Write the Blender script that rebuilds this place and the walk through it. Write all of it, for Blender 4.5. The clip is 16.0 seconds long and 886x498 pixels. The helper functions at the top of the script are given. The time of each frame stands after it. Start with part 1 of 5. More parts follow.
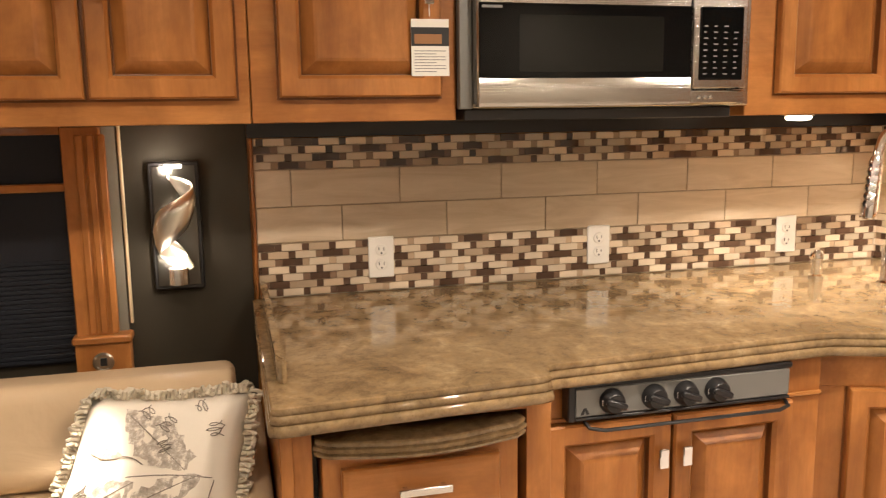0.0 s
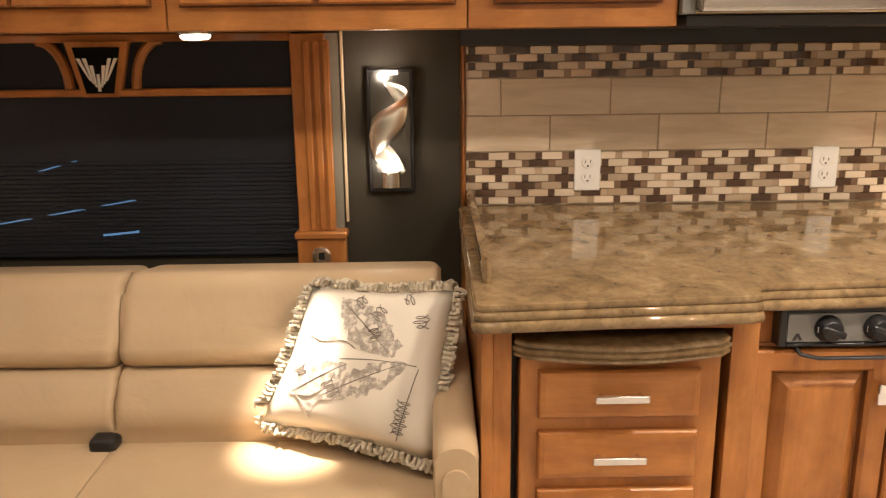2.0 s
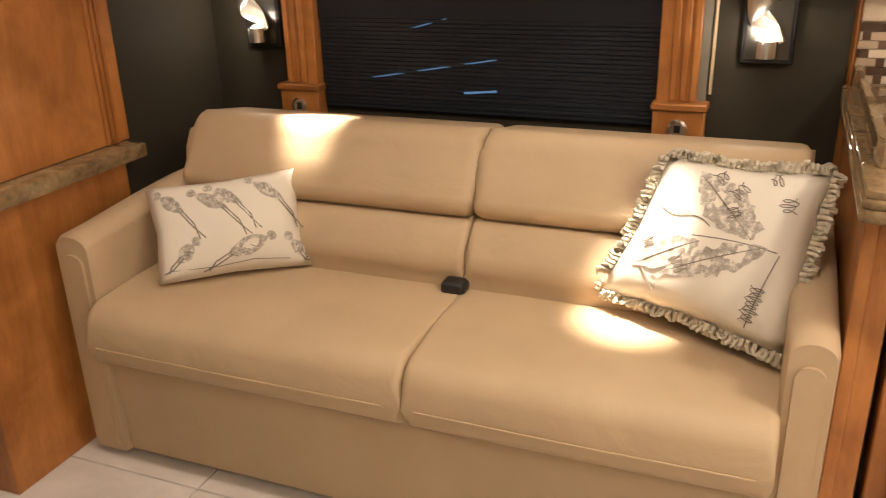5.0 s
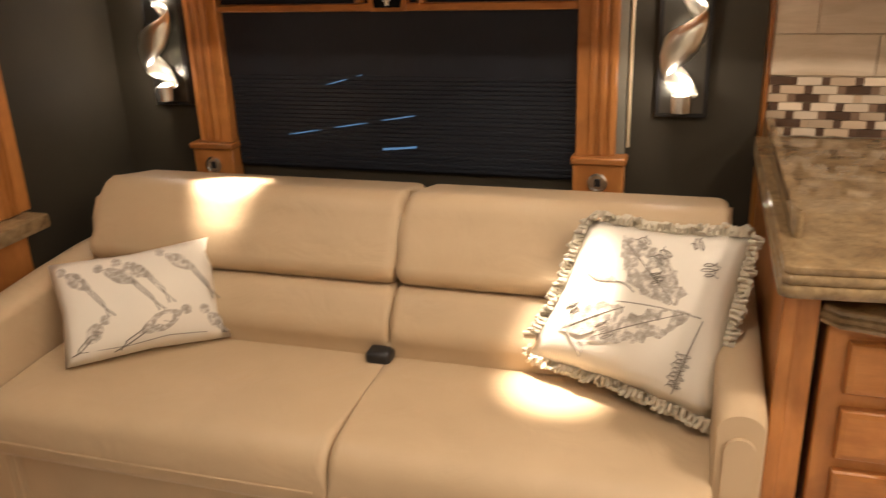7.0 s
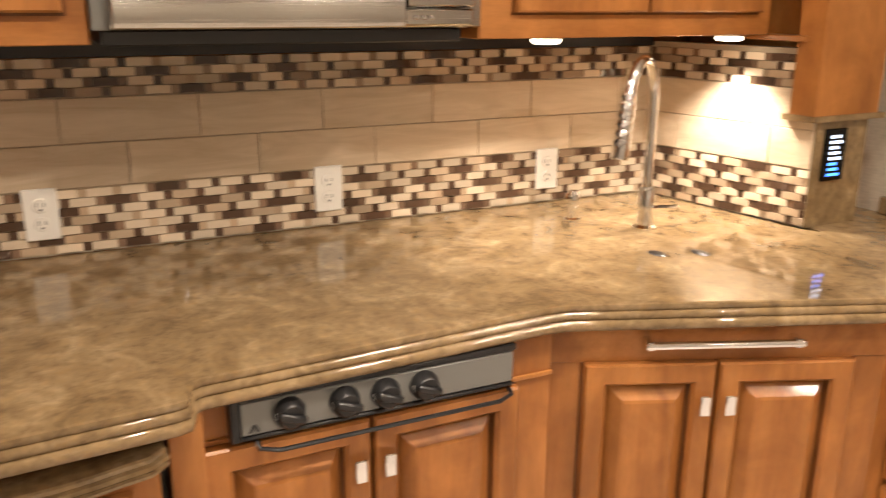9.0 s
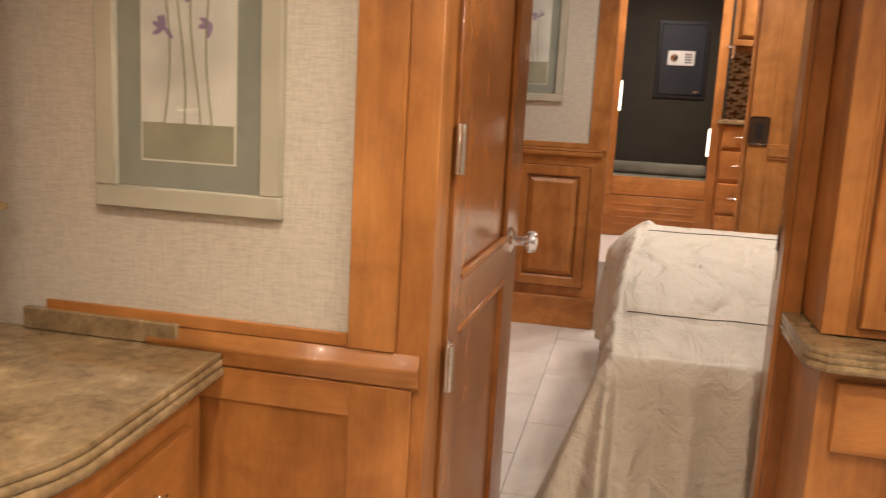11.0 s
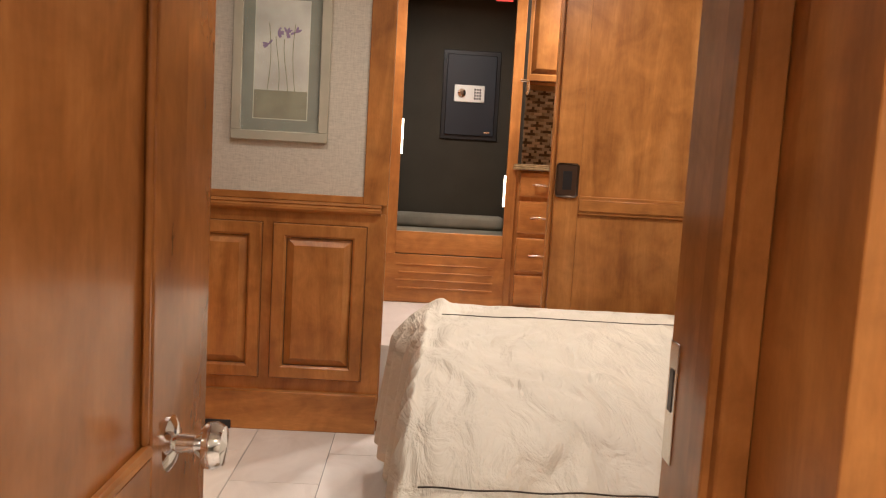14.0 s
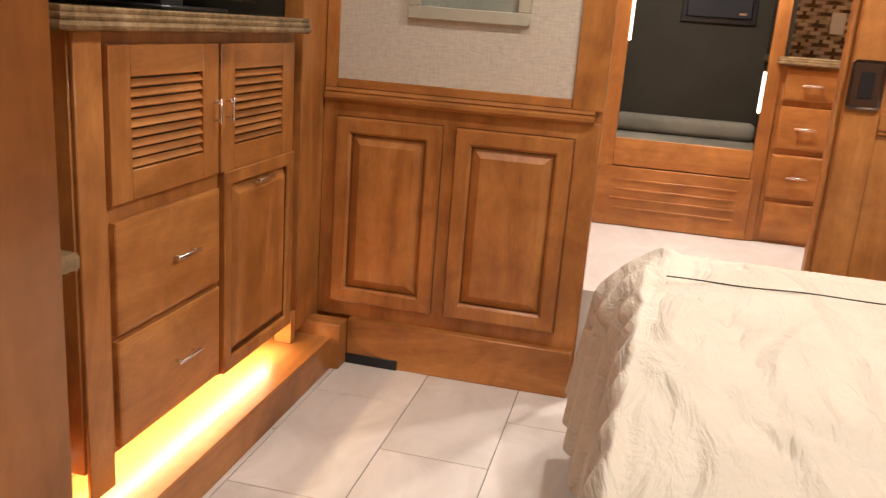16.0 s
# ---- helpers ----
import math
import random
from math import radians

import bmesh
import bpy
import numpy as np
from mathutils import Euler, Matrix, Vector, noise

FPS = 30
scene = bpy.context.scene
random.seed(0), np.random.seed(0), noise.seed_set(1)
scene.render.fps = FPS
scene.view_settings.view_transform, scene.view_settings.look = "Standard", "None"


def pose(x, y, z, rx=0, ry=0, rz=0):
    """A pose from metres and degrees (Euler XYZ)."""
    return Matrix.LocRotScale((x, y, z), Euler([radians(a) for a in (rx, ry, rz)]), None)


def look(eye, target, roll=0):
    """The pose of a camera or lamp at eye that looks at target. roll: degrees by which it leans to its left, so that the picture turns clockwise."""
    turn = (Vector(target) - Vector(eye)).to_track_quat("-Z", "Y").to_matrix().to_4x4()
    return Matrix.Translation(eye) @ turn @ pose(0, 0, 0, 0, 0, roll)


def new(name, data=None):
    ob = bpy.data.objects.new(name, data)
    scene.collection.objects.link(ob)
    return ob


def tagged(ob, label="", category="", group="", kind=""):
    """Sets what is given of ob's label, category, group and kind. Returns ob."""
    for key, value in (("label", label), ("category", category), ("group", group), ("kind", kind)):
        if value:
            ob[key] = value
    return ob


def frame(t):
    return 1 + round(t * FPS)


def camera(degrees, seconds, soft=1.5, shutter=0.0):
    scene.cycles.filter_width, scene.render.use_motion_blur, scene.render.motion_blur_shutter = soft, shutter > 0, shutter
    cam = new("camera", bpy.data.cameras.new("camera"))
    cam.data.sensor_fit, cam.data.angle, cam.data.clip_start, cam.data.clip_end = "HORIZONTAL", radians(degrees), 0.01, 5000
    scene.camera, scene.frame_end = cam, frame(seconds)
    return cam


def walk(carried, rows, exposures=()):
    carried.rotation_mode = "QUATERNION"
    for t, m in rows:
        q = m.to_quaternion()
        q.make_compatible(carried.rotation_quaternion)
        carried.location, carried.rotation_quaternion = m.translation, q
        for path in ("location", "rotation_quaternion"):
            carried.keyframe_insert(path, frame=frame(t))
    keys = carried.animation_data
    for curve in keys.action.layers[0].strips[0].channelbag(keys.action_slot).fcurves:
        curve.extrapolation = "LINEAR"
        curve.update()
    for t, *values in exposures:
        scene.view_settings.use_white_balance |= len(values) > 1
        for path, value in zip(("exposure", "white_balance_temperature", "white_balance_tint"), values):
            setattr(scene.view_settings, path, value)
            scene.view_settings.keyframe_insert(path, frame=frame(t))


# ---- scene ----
cam = camera(56.0, 16.0, soft=1.15, shutter=0.25)
PATH = [
    (0, (2.271, -0.07, 1.394), (0.36, 0.423, 1.07), -0.8),
    (0.5, (2.277, -0.074, 1.387), (0.343, 0.291, 1.027), -0.8),
    (1, (2.283, -0.073, 1.379), (0.338, 0.171, 0.979), -0.7),
    (1.5, (2.286, -0.078, 1.374), (0.341, 0.054, 0.926), -0.6),
    (2, (2.284, -0.091, 1.36), (0.346, -0.069, 0.864), -0.6),
    (2.5, (2.286, -0.107, 1.353), (0.364, -0.184, 0.806), -0.7),
    (3, (2.283, -0.114, 1.343), (0.382, -0.294, 0.748), -0.8),
    (3.5, (2.28, -0.126, 1.332), (0.408, -0.415, 0.691), -0.9),
    (4, (2.278, -0.139, 1.327), (0.445, -0.543, 0.638), -1.1),
    (4.5, (2.277, -0.152, 1.316), (0.491, -0.69, 0.594), -1.3),
    (4.7, (2.275, -0.156, 1.31), (0.514, -0.76, 0.578), -1.4),
    (5.7, (2.25, -0.178, 1.345), (0.60, -1.02, 0.585), -2.1),
    (6.8, (2.195, -0.185, 1.41), (0.467, -0.852, 0.667), -2.4),
    (7, (2.183, -0.171, 1.398), (0.398, -0.724, 0.692), -2.1),
    (7.5, (2.134, -0.09, 1.406), (0.257, -0.311, 0.77), -1.3),
    (8, (2.113, 0.065, 1.430), (0.215, 0.145, 0.845), -1.3),
    (8.5, (2.062, 0.207, 1.435), (0.202, 0.637, 0.864), -0.7),
    (9, (1.991, 0.365, 1.450), (0.267, 1.19, 0.884), 0.3),
    (9.5, (1.909, 0.481, 1.465), (0.44, 1.714, 0.899), 1.5),
    (10, (1.849, 0.603, 1.439), (0.695, 2.154, 0.927), 2.2),
    (10.2, (1.821, 0.665, 1.431), (0.808, 2.321, 0.948), 2.4),
    (11.2, (1.745, 0.93, 1.42), (1.44, 2.88, 1.11), 3.1),
    (12.3, (1.706, 1.227, 1.405), (1.697, 3.364, 1.173), 3.2),
    (12.5, (1.726, 1.349, 1.425), (1.739, 3.487, 1.195), 3.2),
    (13, (1.76, 1.608, 1.441), (1.802, 3.745, 1.215), 3.2),
    (13.5, (1.76, 1.922, 1.463), (1.819, 4.06, 1.238), 3.2),
    (14, (1.753, 2.174, 1.459), (1.82, 4.309, 1.222), 3.3),
    (14.5, (1.803, 2.516, 1.487), (1.819, 4.644, 1.186), 3.7),
    (15, (1.789, 2.767, 1.497), (1.646, 4.875, 1.1), 4.0),
    (15.5, (1.754, 2.955, 1.495), (1.464, 5.03, 1.014), 4.2),
    (16, (1.746, 3.127, 1.482), (1.287, 5.15, 0.919), 4.3),
]
walk(cam, [(t, look(e, g, r)) for t, e, g, r in PATH], exposures=[(0, 0.34), (3.0, 0.34), (4.5, 0.32), (7.0, 0.32), (8.3, 0.26), (9.3, 0.24), (10.2, 0.13), (12.3, 0.05), (13.0, 0.1), (13.5, 0.2), (14.0, 0.1), (14.5, 0.56), (15.2, 0.48), (16, 0.4)])

# ---- world: a dark hall outside the coach ----
world = bpy.data.worlds.new("world")
world.use_nodes = True
world.node_tree.nodes["Background"].inputs[0].default_value = (0.02, 0.022, 0.026, 1)
world.node_tree.nodes["Background"].inputs[1].default_value = 0.3
scene.world = world

WARM = (1.0, 0.845, 0.70)


def lamp_spot(name, x, y, z, watts, size_deg, blend, target=None, radius=0.03, color=WARM):
    d = bpy.data.lights.new(name, "SPOT")
    d.energy, d.spot_size, d.spot_blend, d.shadow_soft_size, d.color = watts, radians(size_deg), blend, radius, color
    ob = new(name, d)
    ob.matrix_world = look((x, y, z), target or (x, y + 1e-4, z - 1))
    return tagged(ob, kind="structure")


def lamp_disc(name, x, y, z, watts, size=0.075, color=WARM, spread=160):
    d = bpy.data.lights.new(name, "AREA")
    d.energy, d.shape, d.size, d.color, d.spread = watts, "DISK", size, color, radians(spread)
    ob = new(name, d)
    ob.matrix_world = look((x, y, z), (x, y + 1e-4, z - 1))
    return tagged(ob, kind="structure")


CEIL_K, CEIL_B = 2.12, 2.62
# the unseen pair at x 2.95 is added to brighten the far wall
CEILING_SPOTS = [(1.3, -1.5, CEIL_K, 4.5), (1.3, -0.35, CEIL_K, 5.5), (1.28, 0.75, CEIL_K, 11), (1.28, 1.6, CEIL_K, 10.5), (2.5, -0.6, CEIL_K, 4), (2.95, 0.6, CEIL_K, 11), (2.95, 1.7, CEIL_K, 9.5), (2.15, 2.15, CEIL_K, 14),
                 (1.05, 4.2, CEIL_B, 5.5), (1.0, 5.3, CEIL_B, 5.5), (2.3, 4.4, CEIL_B, 10), (2.5, 5.3, CEIL_B, 21), (1.85, 6.85, CEIL_B, 24), (2.75, 7.3, CEIL_B, 22)]
for x, y, z, w in CEILING_SPOTS:
    lamp_disc("ceiling_lamp", x, y, z - 0.035, w, color=WARM if z < 2.3 else (1.0, 0.925, 0.875))

# pucks under the overhead cabinets: x, y, z, watts, half width of the beam
PUCKS = [(0.31, -0.63, 1.375, 3, 100, None), (0.355, -1.295, 1.375, 230, 23, (0.385, -1.285, 0.5)), (0.325, 1.42, 1.378, 20, 108, None), (0.34, 1.955, 1.378, 30, 104, None)]
for x, y, z, w, cone, aim in PUCKS:
    lamp_spot("puck_lamp", x, y, z - 0.026, w, cone, 0.6 if aim is None else 1.0, aim, radius=0.03)
SOFA_SPOT = (0.72, -0.36, CEIL_K)
lamp_spot("sofa_spot_lamp", 0.72, -0.36, CEIL_K - 0.04, 620, 10.8, 1.0, (0.610, -0.410, 0.55), radius=0.03)


# ---- materials ----
def mat_new(name, rough=0.5, metal=0.0, color=(0.8, 0.8, 0.8), coat=0.0, spec=0.5):
    m = bpy.data.materials.new(name)
    m.use_nodes = True
    b = m.node_tree.nodes["Principled BSDF"]
    b.inputs["Base Color"].default_value = (*color, 1)
    b.inputs["Roughness"].default_value = rough
    b.inputs["Metallic"].default_value = metal
    b.inputs["Coat Weight"].default_value = coat
    b.inputs["Coat Roughness"].default_value = 0.08
    b.inputs["Specular IOR Level"].default_value = spec
    return m


def N(m, kind, **kw):
    n = m.node_tree.nodes.new(kind)
    for k, v in kw.items():
        n.inputs[k].default_value = v
    return n


def L(m, a, ao, b, bi):
    m.node_tree.links.new(a.outputs[ao], b.inputs[bi])


def coords(m, scale):
    tc, mp = N(m, "ShaderNodeTexCoord"), N(m, "ShaderNodeMapping")
    mp.inputs["Scale"].default_value = scale
    L(m, tc, "Object", mp, "Vector")
    return mp


def ramp(m, stops):
    r = m.node_tree.nodes.new("ShaderNodeValToRGB")
    e = r.color_ramp.elements
    while len(e) < len(stops):
        e.new(0.5)
    for el, (p, c) in zip(e, stops):
        el.position, el.color = p, (*c, 1)
    return r


def bump(m, src, out, strength, dist=0.002):
    b = N(m, "ShaderNodeBump", Strength=strength, Distance=dist)
    L(m, src, out, b, "Height")
    L(m, b, "Normal", m.node_tree.nodes["Principled BSDF"], "Normal")
    return b


def bsdf(m):
    return m.node_tree.nodes["Principled BSDF"]


def mixc(m, a, b, fac=None, mode="MIX", f=0.5):
    n = m.node_tree.nodes.new("ShaderNodeMix")
    n.data_type, n.blend_type = "RGBA", mode
    n.inputs[0].default_value = f
    if fac:
        L(m, fac[0], fac[1], n, 0)
    for idx, v in ((6, a), (7, b)):
        if isinstance(v[0], (int, float)):
            n.inputs[idx].default_value = (*v, 1)
        else:
            L(m, v[0], v[1], n, idx)
    return n


def wood(name, scale, dark, mid, light, rough=0.36, coat=0.10):
    m = mat_new(name, rough=rough, coat=coat, spec=0.35)
    mp = coords(m, scale)
    info = m.node_tree.nodes.new("ShaderNodeObjectInfo")
    add = m.node_tree.nodes.new("ShaderNodeVectorMath")
    add.operation = "ADD"
    mul = m.node_tree.nodes.new("ShaderNodeVectorMath")
    mul.operation = "SCALE"
    mul.inputs[0].default_value = (7.3, 5.1, 9.7)
    L(m, info, "Random", mul, "Scale")
    L(m, mp, "Vector", add, 0)
    L(m, mul, "Vector", add, 1)
    n1 = N(m, "ShaderNodeTexNoise", Scale=0.8, Detail=6.0, Roughness=0.55, Distortion=1.4)
    L(m, add, "Vector", n1, "Vector")
    n2 = N(m, "ShaderNodeTexNoise", Scale=16.0, Detail=4.0, Roughness=0.7)
    L(m, add, "Vector", n2, "Vector")
    tc = N(m, "ShaderNodeTexCoord")
    n3 = N(m, "ShaderNodeTexNoise", Scale=6.0, Detail=5.0, Roughness=0.6, Distortion=0.6)
    L(m, tc, "Object", n3, "Vector")
    r = ramp(m, [(0.22, dark), (0.5, mid), (0.80, light)])
    L(m, n1, "Fac", r, "Fac")
    fine = ramp(m, [(0.35, (0.88, 0.87, 0.85)), (0.65, (1.04, 1.03, 1.02))])
    L(m, n2, "Fac", fine, "Fac")
    c1 = mixc(m, (r, "Color"), (fine, "Color"), mode="MULTIPLY", f=0.8)
    blotch = ramp(m, [(0.3, (0.66, 0.60, 0.55)), (0.7, (1.16, 1.14, 1.10))])
    L(m, n3, "Fac", blotch, "Fac")
    c2 = mixc(m, (c1, 2), (blotch, "Color"), mode="MULTIPLY", f=0.85)
    L(m, c2, 2, bsdf(m), "Base Color")
    bump(m, n2, "Fac", 0.08, 0.001)
    return m


W_D, W_M, W_L = (0.24, 0.088, 0.021), (0.42, 0.172, 0.046), (0.56, 0.26, 0.082)
wood_v = wood("maple_stain_vertical", (7, 7, 1.1), W_D, W_M, W_L)
wood_x = wood("maple_stain_along_x", (1.1, 7, 7), W_D, W_M, W_L)
wood_y = wood("maple_stain_along_y", (7, 1.1, 7), W_D, W_M, W_L)
wood_red = wood("maple_stain_door", (4.5, 4.5, 0.9), (0.20, 0.070, 0.018), (0.34, 0.130, 0.035), (0.46, 0.195, 0.058), rough=0.24, coat=0.25)


def granite_mat():
    m = mat_new("polished_stone", rough=0.05, spec=0.5)
    mp = coords(m, (1, 1, 1))
    a = N(m, "ShaderNodeTexNoise", Scale=9.0, Detail=8.0, Roughness=0.72, Distortion=0.5)
    b = N(m, "ShaderNodeTexNoise", Scale=46.0, Detail=5.0, Roughness=0.7)
    v = N(m, "ShaderNodeTexVoronoi", Scale=70.0)
    for n in (a, b, v):
        L(m, mp, "Vector", n, "Vector")
    r = ramp(m, [(0.26, (0.105, 0.068, 0.034)), (0.42, (0.20, 0.135, 0.068)), (0.56, (0.275, 0.19, 0.100)), (0.74, (0.42, 0.315, 0.18))])
    L(m, a, "Fac", r, "Fac")
    r2 = ramp(m, [(0.35, (0.45, 0.40, 0.34)), (0.5, (1, 1, 1)), (0.72, (1.35, 1.2, 0.9))])
    L(m, b, "Fac", r2, "Fac")
    c = mixc(m, (r, "Color"), (r2, "Color"), mode="MULTIPLY", f=0.42)
    sp = ramp(m, [(0.0, (0.35, 0.30, 0.25)), (0.16, (1, 1, 1))])
    L(m, v, "Distance", sp, "Fac")
    c2 = mixc(m, (c, 2), (sp, "Color"), mode="MULTIPLY", f=0.4)
    L(m, c2, 2, bsdf(m), "Base Color")
    return m


granite = granite_mat()


def cloth(name, color, rough=0.9, weave=900.0, strength=0.15, var=0.12):
    m = mat_new(name, rough=rough, color=color, spec=0.25)
    mp = coords(m, (1, 1, 1))
    n = N(m, "ShaderNodeTexNoise", Scale=weave, Detail=2.0)
    n2 = N(m, "ShaderNodeTexNoise", Scale=5.0, Detail=4.0)
    L(m, mp, "Vector", n, "Vector")
    L(m, mp, "Vector", n2, "Vector")
    lo, hi = tuple(c * (1 - var) for c in color), tuple(min(1, c * (1 + var)) for c in color)
    r = ramp(m, [(0.3, lo), (0.7, hi)])
    L(m, n2, "Fac", r, "Fac")
    L(m, r, "Color", bsdf(m), "Base Color")
    bump(m, n, "Fac", strength, 0.001)
    return m


leather = cloth("tan_vinyl", (0.49, 0.363, 0.225), rough=0.42, weave=420, strength=0.10, var=0.05)
_n = N(leather, "ShaderNodeTexNoise", Scale=6.5, Detail=4.0, Roughness=0.5, Distortion=0.8)
L(leather, coords(leather, (1, 1, 1)), "Vector", _n, "Vector")
_b = N(leather, "ShaderNodeBump", Strength=0.45, Distance=0.014)
L(leather, _n, "Fac", _b, "Height")
L(leather, [q for q in leather.node_tree.nodes if q.bl_idname == "ShaderNodeBump"][0], "Normal", _b, "Normal")
L(leather, _b, "Normal", bsdf(leather), "Normal")
wallgrey = cloth("charcoal_vinyl_wall", (0.036, 0.030, 0.020), rough=0.7, weave=300, strength=0.2)
greige = cloth("greige_vinyl", (0.42, 0.39, 0.335), rough=0.7, weave=160, strength=0.3, var=0.08)
wallpaper = cloth("linen_wallpaper", (0.50, 0.455, 0.385), rough=0.75, weave=160, strength=0.35, var=0.08)
for _m, _dk in ((wallpaper, (0.45, 0.40, 0.32)),):
    _mp = coords(_m, (35, 35, 240))
    _n = N(_m, "ShaderNodeTexNoise", Scale=1.0, Detail=3.0, Roughness=0.6)
    L(_m, _mp, "Vector", _n, "Vector")
    _mp2 = coords(_m, (150, 150, 22))
    _n2 = N(_m, "ShaderNodeTexNoise", Scale=1.0, Detail=2.0)
    L(_m, _mp2, "Vector", _n2, "Vector")
    _x = mixc(_m, (_n, "Fac"), (_n2, "Fac"), f=0.4)
    _r = ramp(_m, [(0.34, _dk), (0.52, (0.54, 0.48, 0.385)), (0.68, (0.60, 0.54, 0.44))])
    L(_m, _x, 2, _r, "Fac")
    L(_m, _r, "Color", bsdf(_m), "Base Color")
ceilmat = cloth("white_vinyl_ceiling", (0.76, 0.735, 0.68), rough=0.8, weave=200)
bedmat = cloth("champagne_satin_bedspread", (0.54, 0.475, 0.375), rough=0.52, weave=700, strength=0.05, var=0.05)
_mp = coords(bedmat, (6.0, 1.8, 6.0))
_n = N(bedmat, "ShaderNodeTexNoise", Scale=2.2, Detail=5.0, Roughness=0.58, Distortion=0.6)
L(bedmat, _mp, "Vector", _n, "Vector")
bump(bedmat, _n, "Fac", 0.9, 0.034)
piping = cloth("dark_piping", (0.05, 0.035, 0.025), rough=0.7)
carpet = cloth("taupe_carpet", (0.19, 0.17, 0.13), rough=0.95, weave=160, strength=0.9, var=0.25)
chrome = mat_new("chrome", rough=0.06, metal=1.0, color=(0.86, 0.86, 0.87))
nickel = mat_new("satin_nickel", rough=0.25, metal=1.0, color=(0.74, 0.72, 0.68))
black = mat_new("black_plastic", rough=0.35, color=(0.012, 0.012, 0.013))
blackgloss = mat_new("black_glass", rough=0.05, color=(0.004, 0.004, 0.004), spec=0.16)
white = mat_new("white_plastic", rough=0.35, color=(0.80, 0.78, 0.72))
greypanel = mat_new("grey_enamel_panel", rough=0.35, metal=0.3, color=(0.20, 0.20, 0.19))


def steel_mat():
    m = mat_new("brushed_steel", rough=0.15, metal=1.0, color=(0.55, 0.53, 0.50))
    mp = coords(m, (600, 2.5, 2.5))
    n = N(m, "ShaderNodeTexNoise", Scale=1.0, Detail=3.0)
    mp.inputs["Scale"].default_value = (400, 3, 400)
    L(m, mp, "Vector", n, "Vector")
    bump(m, n, "Fac", 0.45, 0.001)
    return m


steel = steel_mat()


def glow(name, color, strength):
    m = mat_new(name, color=(0, 0, 0))
    bsdf(m).inputs["Emission Color"].default_value = (*color, 1)
    bsdf(m).inputs["Emission Strength"].default_value = strength
    return m


glow_warm = glow("lit_warm_lens", (1.0, 0.88, 0.68), 5)
glow_soft = glow("lit_warm_strip", (1.0, 0.72, 0.36), 6)
glow_blue = glow("blue_display", (0.06, 0.25, 1.0), 3.5)
glow_white = glow("white_display", (0.7, 0.8, 1.0), 2.6)


def tile_mat(name, a, b, rough=0.3, stretch=(3, 3, 3), var=0.14, veins=0.5):
    m = mat_new(name, rough=rough)
    mp = coords(m, stretch)
    info = m.node_tree.nodes.new("ShaderNodeObjectInfo")
    mul = m.node_tree.nodes.new("ShaderNodeVectorMath")
    mul.operation = "SCALE"
    mul.inputs[0].default_value = (13.0, 17.0, 11.0)
    L(m, info, "Random", mul, "Scale")
    add = m.node_tree.nodes.new("ShaderNodeVectorMath")
    L(m, mp, "Vector", add, 0)
    L(m, mul, "Vector", add, 1)
    n = N(m, "ShaderNodeTexNoise", Scale=1.0, Detail=7.0, Roughness=0.62, Distortion=1.0)
    L(m, add, "Vector", n, "Vector")
    r = ramp(m, [(0.3, a), (0.68, b)])
    L(m, n, "Fac", r, "Fac")
    v = ramp(m, [(0.0, (1 - var,) * 3), (1.0, (1 + var * 0.5,) * 3)])
    L(m, info, "Random", v, "Fac")
    c = mixc(m, (r, "Color"), (v, "Color"), mode="MULTIPLY", f=1.0)
    L(m, c, 2, bsdf(m), "Base Color")
    bump(m, n, "Fac", 0.45, 0.001)
    return m


floor_tile = tile_mat("porcelain_floor_tile", (0.55, 0.49, 0.43), (0.70, 0.645, 0.585), rough=0.28, stretch=(4, 2.5, 4), var=0.10)
splash_tile = tile_mat("travertine_look_tile", (0.53, 0.415, 0.275), (0.68, 0.565, 0.42), rough=0.35, stretch=(6, 4, 30), var=0.10)
grout = mat_new("sand_grout", rough=0.9, color=(0.42, 0.34, 0.24))
floor_grout = mat_new("grey_grout", rough=0.9, color=(0.22, 0.20, 0.175))


# ---- mesh helpers ----
def thing(name, base=(0, 0, 0), label="", category="", group="", kind=""):
    ob = new(name)
    ob.location = base
    ob.empty_display_size = 0.05
    return tagged(ob, label, category, group, kind)


def mesh_of(name, bm, material):
    me = bpy.data.meshes.new(name)
    bmesh.ops.recalc_face_normals(bm, faces=bm.faces[:])
    bm.to_mesh(me)
    bm.free()
    if material:
        me.materials.append(material)
    return me


def smooth(me, angle=40):
    me.shade_smooth()
    me.set_sharp_from_angle(angle=radians(angle))
    for p in me.polygons:
        if len(p.vertices) > 4:
            p.use_smooth = False
    return me


def part(name, bm, material, parent=None, label="", shade=40):
    """One mesh object under a thing (world coordinates are turned into the thing's own)."""
    if parent is not None:
        root, off = parent, Vector((0, 0, 0))
        while root is not None:
            off += root.location
            root = root.parent
        bmesh.ops.translate(bm, vec=-off, verts=bm.verts[:])
    me = mesh_of(name, bm, material)
    if shade:
        smooth(me, shade)
    ob = new(name, me)
    ob.parent = parent
    return tagged(ob, label)


def solid(name, bm, material, label="", category="", group="", kind="", shade=40):
    me = mesh_of(name, bm, material)
    if shade:
        smooth(me, shade)
    return tagged(new(name, me), label, category, group, kind)


